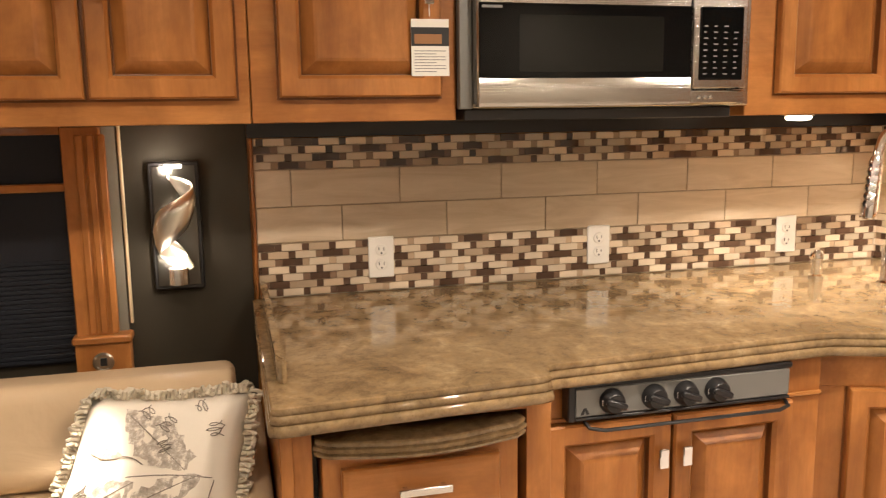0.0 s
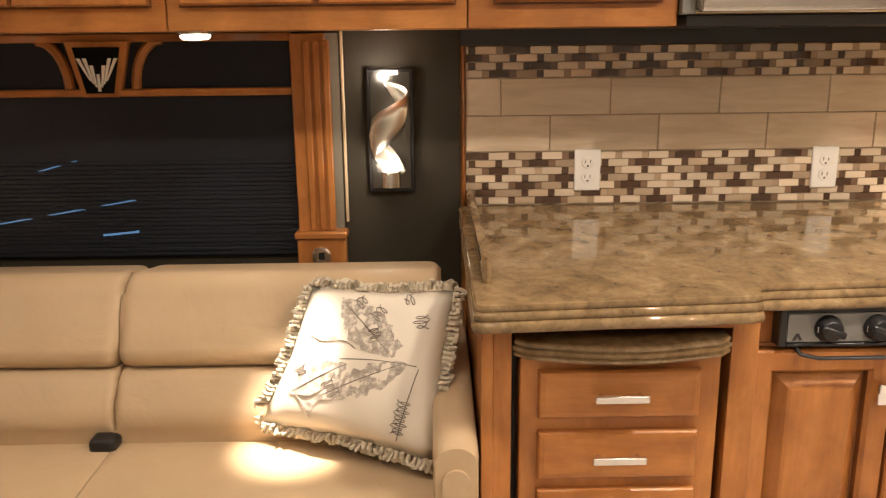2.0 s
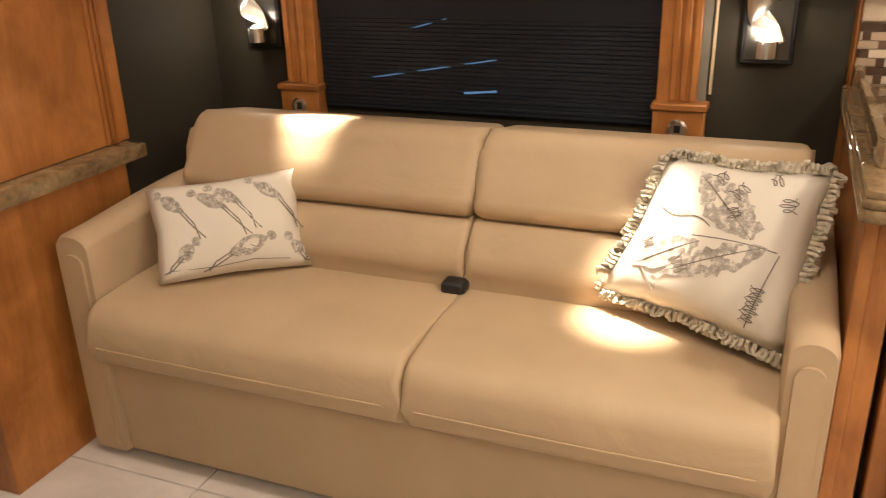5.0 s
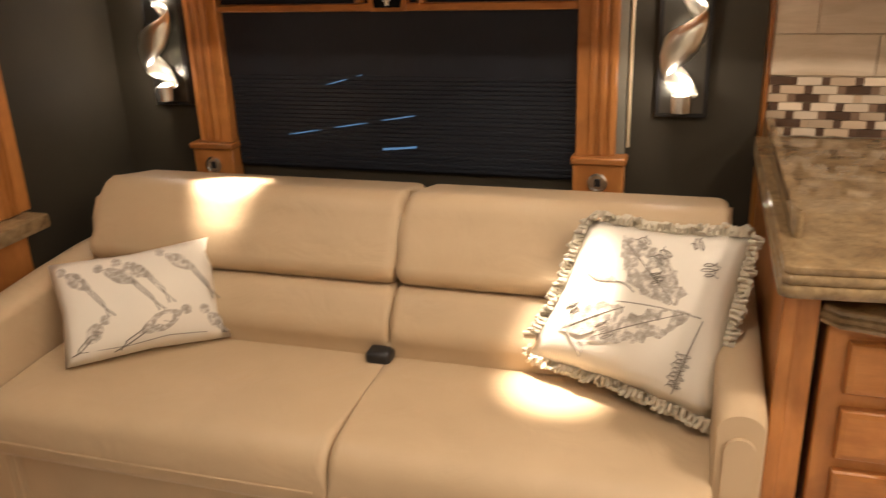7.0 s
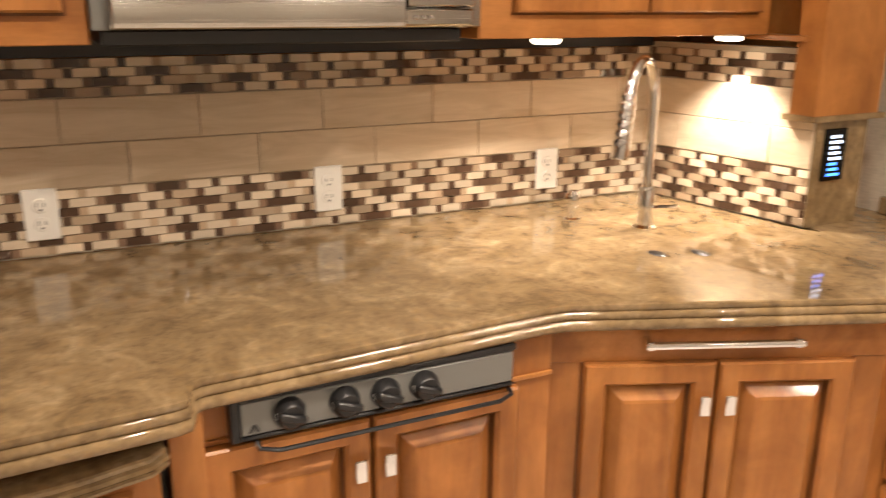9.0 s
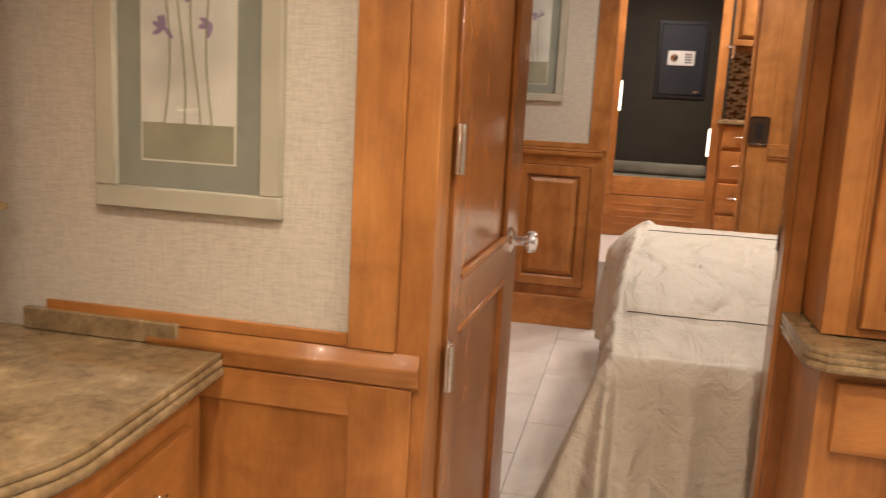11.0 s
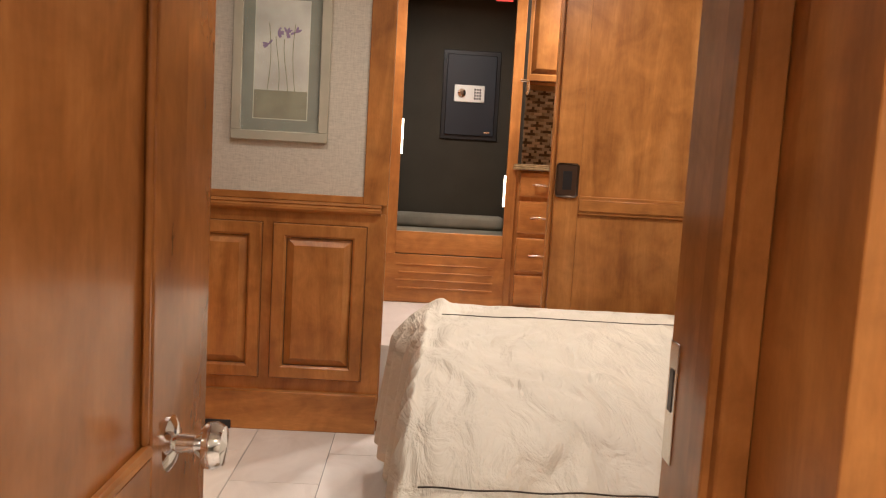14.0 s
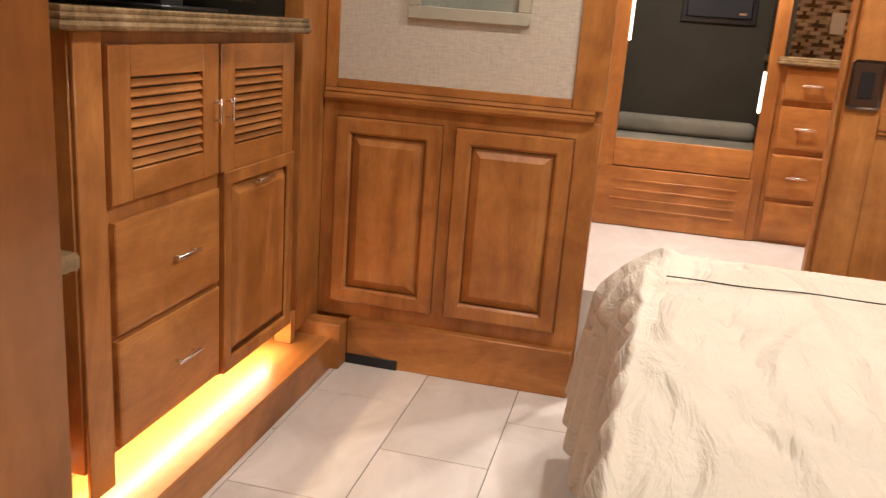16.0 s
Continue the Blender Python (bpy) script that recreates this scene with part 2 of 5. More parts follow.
def box(x0, x1, y0, y1, z0, z1, bevel=0.0, bm=None, seg=1, m=None):
    own = bmesh.new()
    bmesh.ops.create_cube(own, size=1)
    bmesh.ops.scale(own, vec=(x1 - x0, y1 - y0, z1 - z0), verts=own.verts[:])
    bmesh.ops.translate(own, vec=((x0 + x1) / 2, (y0 + y1) / 2, (z0 + z1) / 2), verts=own.verts[:])
    if bevel:
        bmesh.ops.bevel(own, geom=own.edges[:], offset=bevel, segments=seg, profile=0.5, affect="EDGES")
    if m is not None:
        bmesh.ops.transform(own, matrix=m, verts=own.verts[:])
    return merge(bm, own)


def merge(bm, own):
    if bm is None:
        return own
    me = bpy.data.meshes.new("tmp")
    own.to_mesh(me)
    own.free()
    bm.from_mesh(me)
    bpy.data.meshes.remove(me)
    return bm


def tube(points, radius, sides=10, bm=None, cap=True, radii=None):
    """A round bar along points."""
    own = bmesh.new()
    pts = [Vector(p) for p in points]
    rings, up = [], None
    for i, p in enumerate(pts):
        d = (pts[min(i + 1, len(pts) - 1)] - pts[max(i - 1, 0)]).normalized()
        if up is None:
            up = d.orthogonal().normalized()
        up = (up - d * up.dot(d)).normalized()
        side = d.cross(up)
        r = radii[i] if radii else radius
        rings.append([own.verts.new(p + (up * math.cos(a) + side * math.sin(a)) * r) for a in [2 * math.pi * k / sides for k in range(sides)]])
    for a, b in zip(rings, rings[1:]):
        for k in range(sides):
            own.faces.new((a[k], a[(k + 1) % sides], b[(k + 1) % sides], b[k]))
    if cap:
        own.faces.new(rings[0][::-1])
        own.faces.new(rings[-1])
    return merge(bm, own)


def lathe(profile, m=None, sides=24, bm=None):
    """Turn (radius, height) pairs round z, then place by m."""
    own = bmesh.new()
    rings = []
    for r, z in profile:
        rings.append([own.verts.new((max(r, 1e-4) * math.cos(a), max(r, 1e-4) * math.sin(a), z)) for a in [2 * math.pi * k / sides for k in range(sides)]])
    for a, b in zip(rings, rings[1:]):
        for k in range(sides):
            own.faces.new((a[k], a[(k + 1) % sides], b[(k + 1) % sides], b[k]))
    own.faces.new(rings[0][::-1])
    own.faces.new(rings[-1])
    if m is not None:
        bmesh.ops.transform(own, matrix=m, verts=own.verts[:])
    return merge(bm, own)


def prism(outline, z0, z1, bm=None, m=None):
    own = bmesh.new()
    lo, hi = [own.verts.new((x, y, z0)) for x, y in outline], [own.verts.new((x, y, z1)) for x, y in outline]
    n = len(outline)
    for k in range(n):
        own.faces.new((lo[k], lo[(k + 1) % n], hi[(k + 1) % n], hi[k]))
    own.faces.new(lo[::-1])
    own.faces.new(hi)
    if m is not None:
        bmesh.ops.transform(own, matrix=m, verts=own.verts[:])
    return merge(bm, own)


def rings_panel(w, h, steps, m, bm=None, groove_shade=()):
    """A panel w x h in the plane (u, v) that looks along +w: concentric steps of (inset, height)."""
    own = bmesh.new()

    def ring(i, z):
        return [own.verts.new(p) for p in ((i, i + 0, z), (w - i, i, z), (w - i, h - i, z), (i, h - i, z))]
    # a dark rim round the door paints the shadow gap at its edge
    edge = [ring(-0.0055, 0), ring(-0.0055, 0.0012), ring(-0.0002, 0.0014)] if groove_shade else [ring(0, 0)]
    loops = edge + [ring(i, z) for i, z in steps]
    for a, b in zip(loops, loops[1:]):
        for k in range(4):
            own.faces.new((a[k], a[(k + 1) % 4], b[(k + 1) % 4], b[k]))
    own.faces.new(loops[0][::-1])
    own.faces.new(loops[-1])
    # faces in the groove and on the rim take the darker shade colour
    for a, b in groove_shade:
        for f in own.faces:
            c = f.calc_center_median()
            i = min(c.x, w - c.x, c.y, h - c.y)
            if a < i < b or -0.0054 < i < -0.0003:
                f.material_index = 1
    bmesh.ops.transform(own, matrix=m, verts=own.verts[:])
    return merge(bm, own)


RAISED = [(0, 0.020), (0.004, 0.025), (0.040, 0.0245), (0.0475, 0.016), (0.0490, 0.0015), (0.0515, 0.0010), (0.078, 0.0235), (0.0845, 0.0255), (0.087, 0.0255)]
SLAB = [(0, 0.014), (0.003, 0.018), (0.012, 0.020), (0.014, 0.020)]


def facing(axis, u, w, v):
    """Matrix for a panel whose lower left corner (seen from the front) is at the place; axis is the way it looks."""
    ax = {"+x": ((0, 1, 0), (0, 0, 1), (1, 0, 0)), "-x": ((0, -1, 0), (0, 0, 1), (-1, 0, 0)),
          "-y": ((1, 0, 0), (0, 0, 1), (0, -1, 0)), "+y": ((-1, 0, 0), (0, 0, 1), (0, 1, 0))}[axis]
    m = Matrix.Identity(4)
    for i, c in enumerate(ax):
        for k in range(3):
            m[k][i] = c[k]
    m.translation = (u, w, v)
    return m


def skewed(origin, direction):
    """Matrix of a panel whose u runs along a flat direction and which looks to that direction's right-hand side."""
    d = Vector((*direction, 0)).normalized()
    n = Vector((d.y, -d.x, 0))
    m = Matrix.Identity(4)
    for i, c in enumerate((d, Vector((0, 0, 1)), n)):
        for k in range(3):
            m[k][i] = c[k]
    m.translation = origin
    return m


def ribbed_slab(outline, prof, front):
    """One slab whose outline (x, y), listed anticlockwise, steps in and out by (inset, height) at the vertices in front."""
    bm = bmesh.new()
    n, nrm = len(outline), []
    for k in range(n):
        a, b, c = Vector(outline[k - 1]), Vector(outline[k]), Vector(outline[(k + 1) % n])
        e1, e2 = (b - a).normalized(), (c - b).normalized()
        nrm.append((Vector((e1.y, -e1.x)) + Vector((e2.y, -e2.x))).normalized())
    rings = [[bm.verts.new((p[0] - nrm[k].x * (off if k in front else 0), p[1] - nrm[k].y * (off if k in front else 0), z)) for k, p in enumerate(outline)] for off, z in prof]
    for a, b in zip(rings, rings[1:]):
        for k in range(n):
            bm.faces.new((a[k], a[(k + 1) % n], b[(k + 1) % n], b[k]))
    bm.faces.new(rings[0])
    bm.faces.new(rings[-1][::-1])
    return bm


def ribs(z, scale=1.0):
    """Triple bull-nose, from the top at height z downwards."""
    return [(0.006 * scale, z), (0.0015 * scale, z - 0.0015 * scale), (0.0, z - 0.006 * scale), (0.0015 * scale, z - 0.012 * scale), (0.0035 * scale, z - 0.0145 * scale), (-0.001 * scale, z - 0.017 * scale), (-0.003 * scale, z - 0.023 * scale),
            (-0.001 * scale, z - 0.029 * scale), (0.0015 * scale, z - 0.0315 * scale), (-0.004 * scale, z - 0.034 * scale), (-0.007 * scale, z - 0.042 * scale), (-0.004 * scale, z - 0.050 * scale), (0.002 * scale, z - 0.054 * scale)]


def bar_pull(parent, m, length, tall=0.012, stand=0.028, material=None):
    """A flat bar pull with two posts, centred at the panel matrix's origin, along u."""
    bm = box(-length / 2, length / 2, -tall / 2, tall / 2, stand - 0.008, stand, 0.002, m=m)
    for s in (-1, 1):
        box(s * length * 0.36 - 0.004, s * length * 0.36 + 0.004, -0.004, 0.004, 0, stand - 0.008, 0.001, bm=bm, m=m)
    return part("handle", bm, material or nickel, parent, "satin nickel bar pull")


def shift(m, u, v, w=0.0):
    return m @ Matrix.Translation((u, v, w))


# ---- structure ----
YP = 2.42      # bulkhead with the picture, at the end of the galley
YB = 6.16      # wall with cabinet doors in the bedroom
FL2 = 0.42     # raised floor of the rear bath


def wall(name, x0, x1, y0, y1, z0, z1, material, label=""):
    return solid(name, box(x0, x1, y0, y1, z0, z1), material, label or "plain coach wall panel", "wall", kind="structure", shade=0)


wall("wall_slide_sofa", -0.10, -0.004, -1.95, -0.015, 0, 2.12, wallgrey, "charcoal vinyl wall behind the sofa")
wall("wall_slide_kitchen", -0.10, -0.012, -0.015, YP, 0, 2.12, wood_v, "wall behind the kitchen counter")
wall("wall_slide_front", -0.10, 0.62, -1.97, -1.87, 0, 2.12, wallgrey, "charcoal vinyl side wall of the slide-out")
wall("wall_front", -0.1, 3.4, -3.1, -3.0, 0, 2.12, greige, "greige vinyl wall at the front of the coach")
wall("wall_far_side", 3.3, 3.4, -3.0, 3.42, 0, 2.12, greige, "greige vinyl wall opposite the kitchen")
wall("wall_bulkhead", -0.10, 1.371, YP, YP + 0.07, 0, 2.62, wallpaper, "linen wallpaper bulkhead with a picture")
wall("wall_hall_left", -0.10, 1.30, YP + 0.10, 3.40, 0, 2.62, wood_v, "wood wall of the side room behind the open door")
wall("wall_bedroom_front", 2.126, 3.75, 3.36, 3.525, 0, 2.62, wood_v, "wood wall between hall and bedroom")
wall("wall_bedroom_front_left", -0.4, 1.30, 3.40, 3.46, 0, 2.62, wood_v, "wood wall between side room and bedroom")
wall("wall_bedroom_left", -0.4, -0.3, 3.46, 8.6, 0, 2.62, wallgrey, "charcoal vinyl wall of the bedroom slide-out")
wall("wall_bedroom_right", 3.75, 3.85, 3.36, 8.6, 0, 2.62, wallpaper, "linen wallpaper wall behind the bed")
wall("wall_back", -0.4, 3.85, 8.5, 8.6, 0, 2.62, wallpaper, "rear wall of the coach")
wall("wall_bedroom_back", -0.3, 1.52, YB, YB + 0.08, 0, 2.62, wood_v, "wood framed wall with low cabinet doors")
wall("wall_bedroom_back_right", 2.30, 3.75, YB + 0.075, YB + 0.13, 0, 2.62, wood_v, "wood wall behind the sliding door")
wall("wall_bath_left", 1.40, 1.46, YB + 0.08, 7.45, 0, 2.62, wood_v, "wood side wall of the bath passage")
solid("ceiling_galley", box(-0.1, 3.4, -3.1, 2.94, 2.12, 2.2), ceilmat, "white vinyl ceiling of the galley", "ceiling", kind="structure", shade=0)
solid("ceiling_bedroom", box(-0.4, 3.85, 2.90, 8.6, 2.62, 2.7), ceilmat, "white vinyl ceiling of the bedroom", "ceiling", kind="structure", shade=0)
wall("wall_header", -0.1, 3.4, 2.84, 2.90, 1.965, 2.62, ceilmat, "ceiling step above the hall")
floor = solid("floor", box(-0.5, 4.1, -3.1, 6.49, -0.05, -0.006), floor_grout, "porcelain tile floor with grey joints", "floor", kind="structure", shade=0)
bath_floor = solid("floor_bath", box(1.40, 3.75, YB + 0.05, 8.5, 0.0, FL2), floor_tile, "raised pale tile floor of the rear bath", "floor", kind="structure", shade=0)

for x, y, z, w in CEILING_SPOTS + [(*SOFA_SPOT, 0)]:
    t = thing("ceiling_light", (x, y, z), "round recessed ceiling light with a white trim ring", "ceiling light", "ceiling lights")
    part("trim_ring", lathe([(0.115, 0), (0.11, -0.012), (0.09, -0.016), (0.085, 0)], Matrix.Translation((x, y, z))), white, t)
    part("lens", lathe([(0.085, -0.002), (0.05, -0.008), (0.0, -0.009)], Matrix.Translation((x, y, z))), glow_warm, t)


def puck(x, y, z):
    """A shallow surface-mounted lamp whose frosted lens hangs below its rim."""
    t = thing("puck_light", (x, y, z), "round warm puck light under the overhead cabinet", "puck light", "puck lights")
    m = Matrix.Translation((x, y, z))
    part("rim", lathe([(0.040, 0), (0.040, -0.005), (0.036, -0.007), (0.034, -0.002)], m), nickel, t)
    part("lens", lathe([(0.034, -0.003), (0.034, -0.013), (0.028, -0.018), (0.0, -0.020)], m), glow_warm, t)


for x, y, z, w, cone, aim in PUCKS:
    puck(x, y, z)


# ---- cabinet kinds ----
def door_on(parent, m, w, h, material=None, steps=RAISED, name="door", label=""):
    raised = steps is not SLAB
    ob = part(name, rings_panel(w, h, steps, m, groove_shade=((steps[3][0], steps[5][0] + 0.001),) if raised else ()), material or wood_v, parent, label, shade=0)
    if raised:
        ob.data.materials.append(shade_stain)
    return ob


# darker stain that paints shade into door grooves and the gap round each door
shade_stain = wood("painted_shade_in_grooves", (14, 14, 1.4), (0.11, 0.038, 0.010), (0.17, 0.062, 0.017), (0.23, 0.090, 0.026))


def knob_square(parent, m):
    bm = box(-0.011, 0.011, -0.022, 0.022, 0.016, 0.024, 0.002, m=m)
    box(-0.004, 0.004, -0.004, 0.004, 0, 0.016, 0.0, bm=bm, m=m)
    return part("handle", bm, chrome, parent, "square chrome knob")


def upper_cabinet(y0, y1, doors, z0=1.375, x=0.38, knobs=True):
    t = thing("overhead_cabinet", (x / 2, y0, z0), "stained maple overhead cabinet with raised-panel doors", "cabinet", "overhead cabinets")
    part("body", box(0.0, x, y0 + 0.001, y1 - 0.001, z0, 2.02, 0.002), wood_y, t)
    for k, (a, b) in enumerate(doors):
        m = facing("+x", x, a, 0)
        m.translation = (x, a, z0 + 0.055)
        d = door_on(t, m, b - a, 0.50)
        if knobs:
            u = (b - a) - 0.03 if k % 2 == 0 else 0.03
            knob_square(d, shift(m, u, 0.222, 0.020))
    return t


upper_cabinet(-1.86, -1.33, [(-1.82, -1.60), (-1.58, -1.36)])
upper_cabinet(-1.33, -0.67, [(-1.295, -1.005), (-0.995, -0.705)])
upper_cabinet(-0.67, -0.01, [(-0.635, -0.345), (-0.335, -0.04)])
upper_cabinet(-0.01, 0.455, [(0.052, 0.414)])
upper_cabinet(1.215, 2.045, [(1.30, 1.645), (1.655, 2.0)])
solid("soffit_shelf", box(0.0, 0.50, 2.046, 2.30, 1.362, 1.376, 0.002), wood_y, "thin wood board between cabinet and end post", "trim", kind="structure")
solid("soffit", box(0.0, 0.36, -1.87, YP, 2.02, 2.12), wood_y, "stained wood soffit above the overhead cabinets", "trim", kind="structure", shade=0)

# microwave
mw = thing("microwave", (0.2, 0.83, 1.39), "stainless steel over-counter microwave oven with a black glass door", "microwave")
part("body", box(0.0, 0.40, 0.457, 1.213, 1.40, 1.80, 0.004), steel, mw)
part("filter_base", box(0.01, 0.39, 0.47, 1.17, 1.372, 1.40, 0.003), black, mw)
MX = 0.445
d = part("door", box(0.40, MX, 0.487, 1.022, 1.405, 1.795, 0.006), steel, mw, "brushed steel oven door")
part("window", box(MX - 0.002, MX + 0.003, 0.490, 1.020, 1.468, 1.634, 0.002), blackgloss, d, "black glass oven window")
part("inner_window", box(MX + 0.003, MX + 0.004, 0.585, 0.945, 1.482, 1.608), mat_new("smoked_glass", rough=0.08, color=(0.010, 0.010, 0.009), spec=0.2), d)
prof = [(0.0, 0.0)] + [(-0.0005 + 0.0085 * math.cos(radians(-60 + 12 * k)), 0.031 + 0.036 * math.sin(radians(-60 + 12 * k))) for k in range(11)] + [(0.0, 0.062)]
bm = bmesh.new()
rows = [[bm.verts.new((MX - 0.001 + a, yy, 1.4055 + b)) for a, b in prof] for yy in (0.489, 1.019)]
for k in range(len(prof) - 1):
    bm.faces.new((rows[0][k], rows[1][k], rows[1][k + 1], rows[0][k + 1]))
bm.faces.new(rows[0][::-1])
bm.faces.new(rows[1])
part("lower_bar", bm, steel, d, "curved brushed steel bar", shade=60)
part("side_filler", box(0.38, 0.405, 0.456, 0.486, 1.40, 1.80, 0.002), greypanel, mw)
cp = part("control_panel", box(0.40, MX, 1.026, 1.175, 1.44, 1.795, 0.005), steel, mw, "brushed steel control panel surround")
part("keypad", box(MX - 0.002, MX + 0.003, 1.042, 1.160, 1.462, 1.634, 0.003), blackgloss, cp, "black touch keypad")
part("button_bar", box(0.40, MX, 1.020, 1.172, 1.405, 1.438, 0.004), steel, mw)
bm = bmesh.new()
for r in range(9):
    for c in range(4):
        w = (0.012, 0.010, 0.014, 0.008)[(r + c) % 4]
        y, z = 1.052 + c * 0.027, 1.475 + r * 0.0140
        if r == 8 and c == 3:
            continue
        box(MX + 0.003, MX + 0.0036, y, y + w * 0.8, z, z + 0.0026, bm=bm)
part("key_marks", bm, mat_new("printed_grey_marks", rough=0.6, color=(0.22, 0.22, 0.21)), cp)
bm = bmesh.new()
for k in range(3):
    lathe([(0.005, 0), (0.005, 0.004), (0.003, 0.006)], facing("+x", MX, 1.045 + k * 0.016, 1.421), 12, bm)
part("buttons", bm, chrome, mw)
part("maker_mark", box(MX + 0.003, MX + 0.0036, 0.497, 0.545, 1.622, 1.628), mat_new("printed_dim_mark", rough=0.6, color=(0.2, 0.2, 0.2)), d)
# guarantee card hanging on the cabinet knob
card = thing("hang_tag", (0.405, 0.40, 1.5), "printed card tag hanging from the cabinet knob by a string", "tag")
part("card", box(0.402, 0.405, 0.345, 0.432, 1.475, 1.600), white, card)
part("dark_corner", box(0.405, 0.4056, 0.345, 0.432, 1.541, 1.582), black, card)
part("picture", box(0.4056, 0.4062, 0.352, 0.415, 1.546, 1.567), mat_new("printed_amber", rough=0.5, color=(0.30, 0.14, 0.05)), card)
bm = bmesh.new()
for k in range(8):
    box(0.405, 0.4056, 0.352, 0.352 + (0.072 if k % 3 else 0.05), 1.484 + k * 0.0065, 1.4858 + k * 0.0065, bm=bm)
part("text_lines", bm, mat_new("printed_text", rough=0.6, color=(0.25, 0.25, 0.25)), card)
part("string", tube([(0.403, 0.388, 1.600), (0.41, 0.386, 1.66), (0.405, 0.387, 1.70)], 0.0012, 6), white, card)


# ---- backsplash ----
def mosaic_mat(name, c, rough=0.25, metal=0.0):
    m = mat_new(name, rough=rough, color=c, metal=metal)
    info = m.node_tree.nodes.new("ShaderNodeNewGeometry")
    r = ramp(m, [(0, tuple(v * 0.72 for v in c)), (1, tuple(min(1, v * 1.2) for v in c))])
    L(m, info, "Random Per Island", r, "Fac")
    oi = m.node_tree.nodes.new("ShaderNodeObjectInfo")
    r2 = ramp(m, [(0, (0.8,) * 3), (1, (1.1,) * 3)])
    L(m, oi, "Random", r2, "Fac")
    x = mixc(m, (r, "Color"), (r2, "Color"), mode="MULTIPLY", f=1.0)
    L(m, x, 2, bsdf(m), "Base Color")
    return m


mosaic_mats = [mosaic_mat("cream_stone_piece", (0.70, 0.58, 0.43)), mosaic_mat("tan_stone_piece", (0.40, 0.29, 0.19)), mosaic_mat("brown_glass_piece", (0.085, 0.048, 0.030), 0.08),
               mosaic_mat("mid_brown_piece", (0.20, 0.125, 0.08), 0.15), mosaic_mat("beige_stone_piece", (0.50, 0.38, 0.26))]
PER, RH = 0.0735, 0.0206


def mosaic_cells(length, rows, seed, dark):
    rnd = random.Random(seed)
    out = []

    def on_dark(units, row):
        """Whether a long piece that stands at this many periods in this row is a dark one."""
        return abs((units - 1.5 * row - seed + 0.25) % 4 - 0.25) < 0.1
    for r in range(rows):
        start, i = -0.5 * (r % 2), 0
        while (start + i) * PER - 0.01 < length:
            u = (start + i) * PER - 0.01
            kind = 2 if on_dark(start + i, r) and rnd.random() < dark else (4 if rnd.random() < 0.3 else (1 if rnd.random() < 0.08 else 0))
            a, b = max(0.001, u), min(length - 0.001, u + PER - 0.0191)
            if b - a > 0.004:
                out.append((r, a, b, kind, True))
            a, b = max(0.001, u + PER - 0.0187), min(length - 0.001, u + PER - 0.0004)
            if b - a > 0.004:
                crossed = on_dark(start + i + 0.5, r - 1) or on_dark(start + i + 0.5, r + 1)
                q = rnd.random()
                out.append((r, a, b, 2 if q < (0.75 if crossed else 0.06) else (3 if q < 0.78 else 1), False))
            i += 1
    return out


def arched_piece(u0, u1, v0, v1, m, bm=None, arch=True):
    """A pillowed piece: its middle stands proud, as in a woven pattern."""
    own = bmesh.new()
    n = 4 if arch else 1
    cols = []
    for i in range(n + 1):
        f = i / n
        u = u0 + (u1 - u0) * f
        w = 0.005 + (0.0022 * math.sin(math.pi * f) if arch else -0.0012)
        dv = 0.0012 * math.sin(math.pi * f) if arch else 0
        cols.append([own.verts.new((u, v0 + dv, 0)), own.verts.new((u, v0 + dv + 0.0008, w)), own.verts.new((u, v1 + dv - 0.0008, w)), own.verts.new((u, v1 + dv, 0))])
    for a, b in zip(cols, cols[1:]):
        for k in range(3):
            own.faces.new((a[k], b[k], b[k + 1], a[k + 1]))
    own.faces.new(cols[0])
    own.faces.new(cols[-1][::-1])
    bmesh.ops.transform(own, matrix=m, verts=own.verts[:])
    return merge(bm, own)


def mosaic_band(owner, m, length, z0, rows, seed, dark, singles=0.0):
    """Pieces up to 'singles' along the wall are objects, the rest is joined by colour."""
    joined, shared = {}, {}
    for r, a, b, kind, arch in mosaic_cells(length, rows, seed, dark):
        v0 = z0 + r * RH
        if a < singles:
            key = (kind, arch, round(b - a, 3))
            if key not in shared:
                shared[key] = smooth(mesh_of("mosaic_piece", arched_piece(0, b - a, 0, RH - 0.0007, Matrix.Identity(4), None, arch), mosaic_mats[kind]), 50)
            ob = new("mosaic_piece", shared[key])
            ob.matrix_world = m @ Matrix.Translation((a, v0, 0))
            ob.parent = owner
        else:
            joined[kind] = arched_piece(a, b, v0, v0 + RH - 0.0007, m, joined.get(kind), arch)
    for kind, bm in joined.items():
        tagged(part("mosaic_pieces", bm, mosaic_mats[kind], owner, shade=50), kind="stuff")


def big_tiles(owner, m, length, rows):
    for z0, z1, first in rows:
        u = first - 0.297
        while u < length:
            a, b = max(0.001, u + 0.001), min(length - 0.001, u + 0.296)
            if b - a > 0.01:
                bm = box(a, b, z0 + 0.001, z1 - 0.001, 0, 0.007, 0.0012, m=m)
                part("wall_tile", bm, splash_tile, owner, shade=0)
            u += 0.297


SK = skewed((0.0, 1.985, 0), (0.525, 0.105))
SKL = math.hypot(0.525, 0.105)
splash = solid("backsplash", box(-0.012, 0.0015, 0.0, 1.985, 0.90, 1.33), grout, "pale long wall tiles between two woven brown mosaic bands", "backsplash", kind="structure", shade=0)
splash2 = solid("backsplash_return", box(0, SKL, 0.90, 1.345, -0.05, 0.0015, m=SK), grout, "tile backsplash return beside the sink", "backsplash", kind="structure", shade=0)
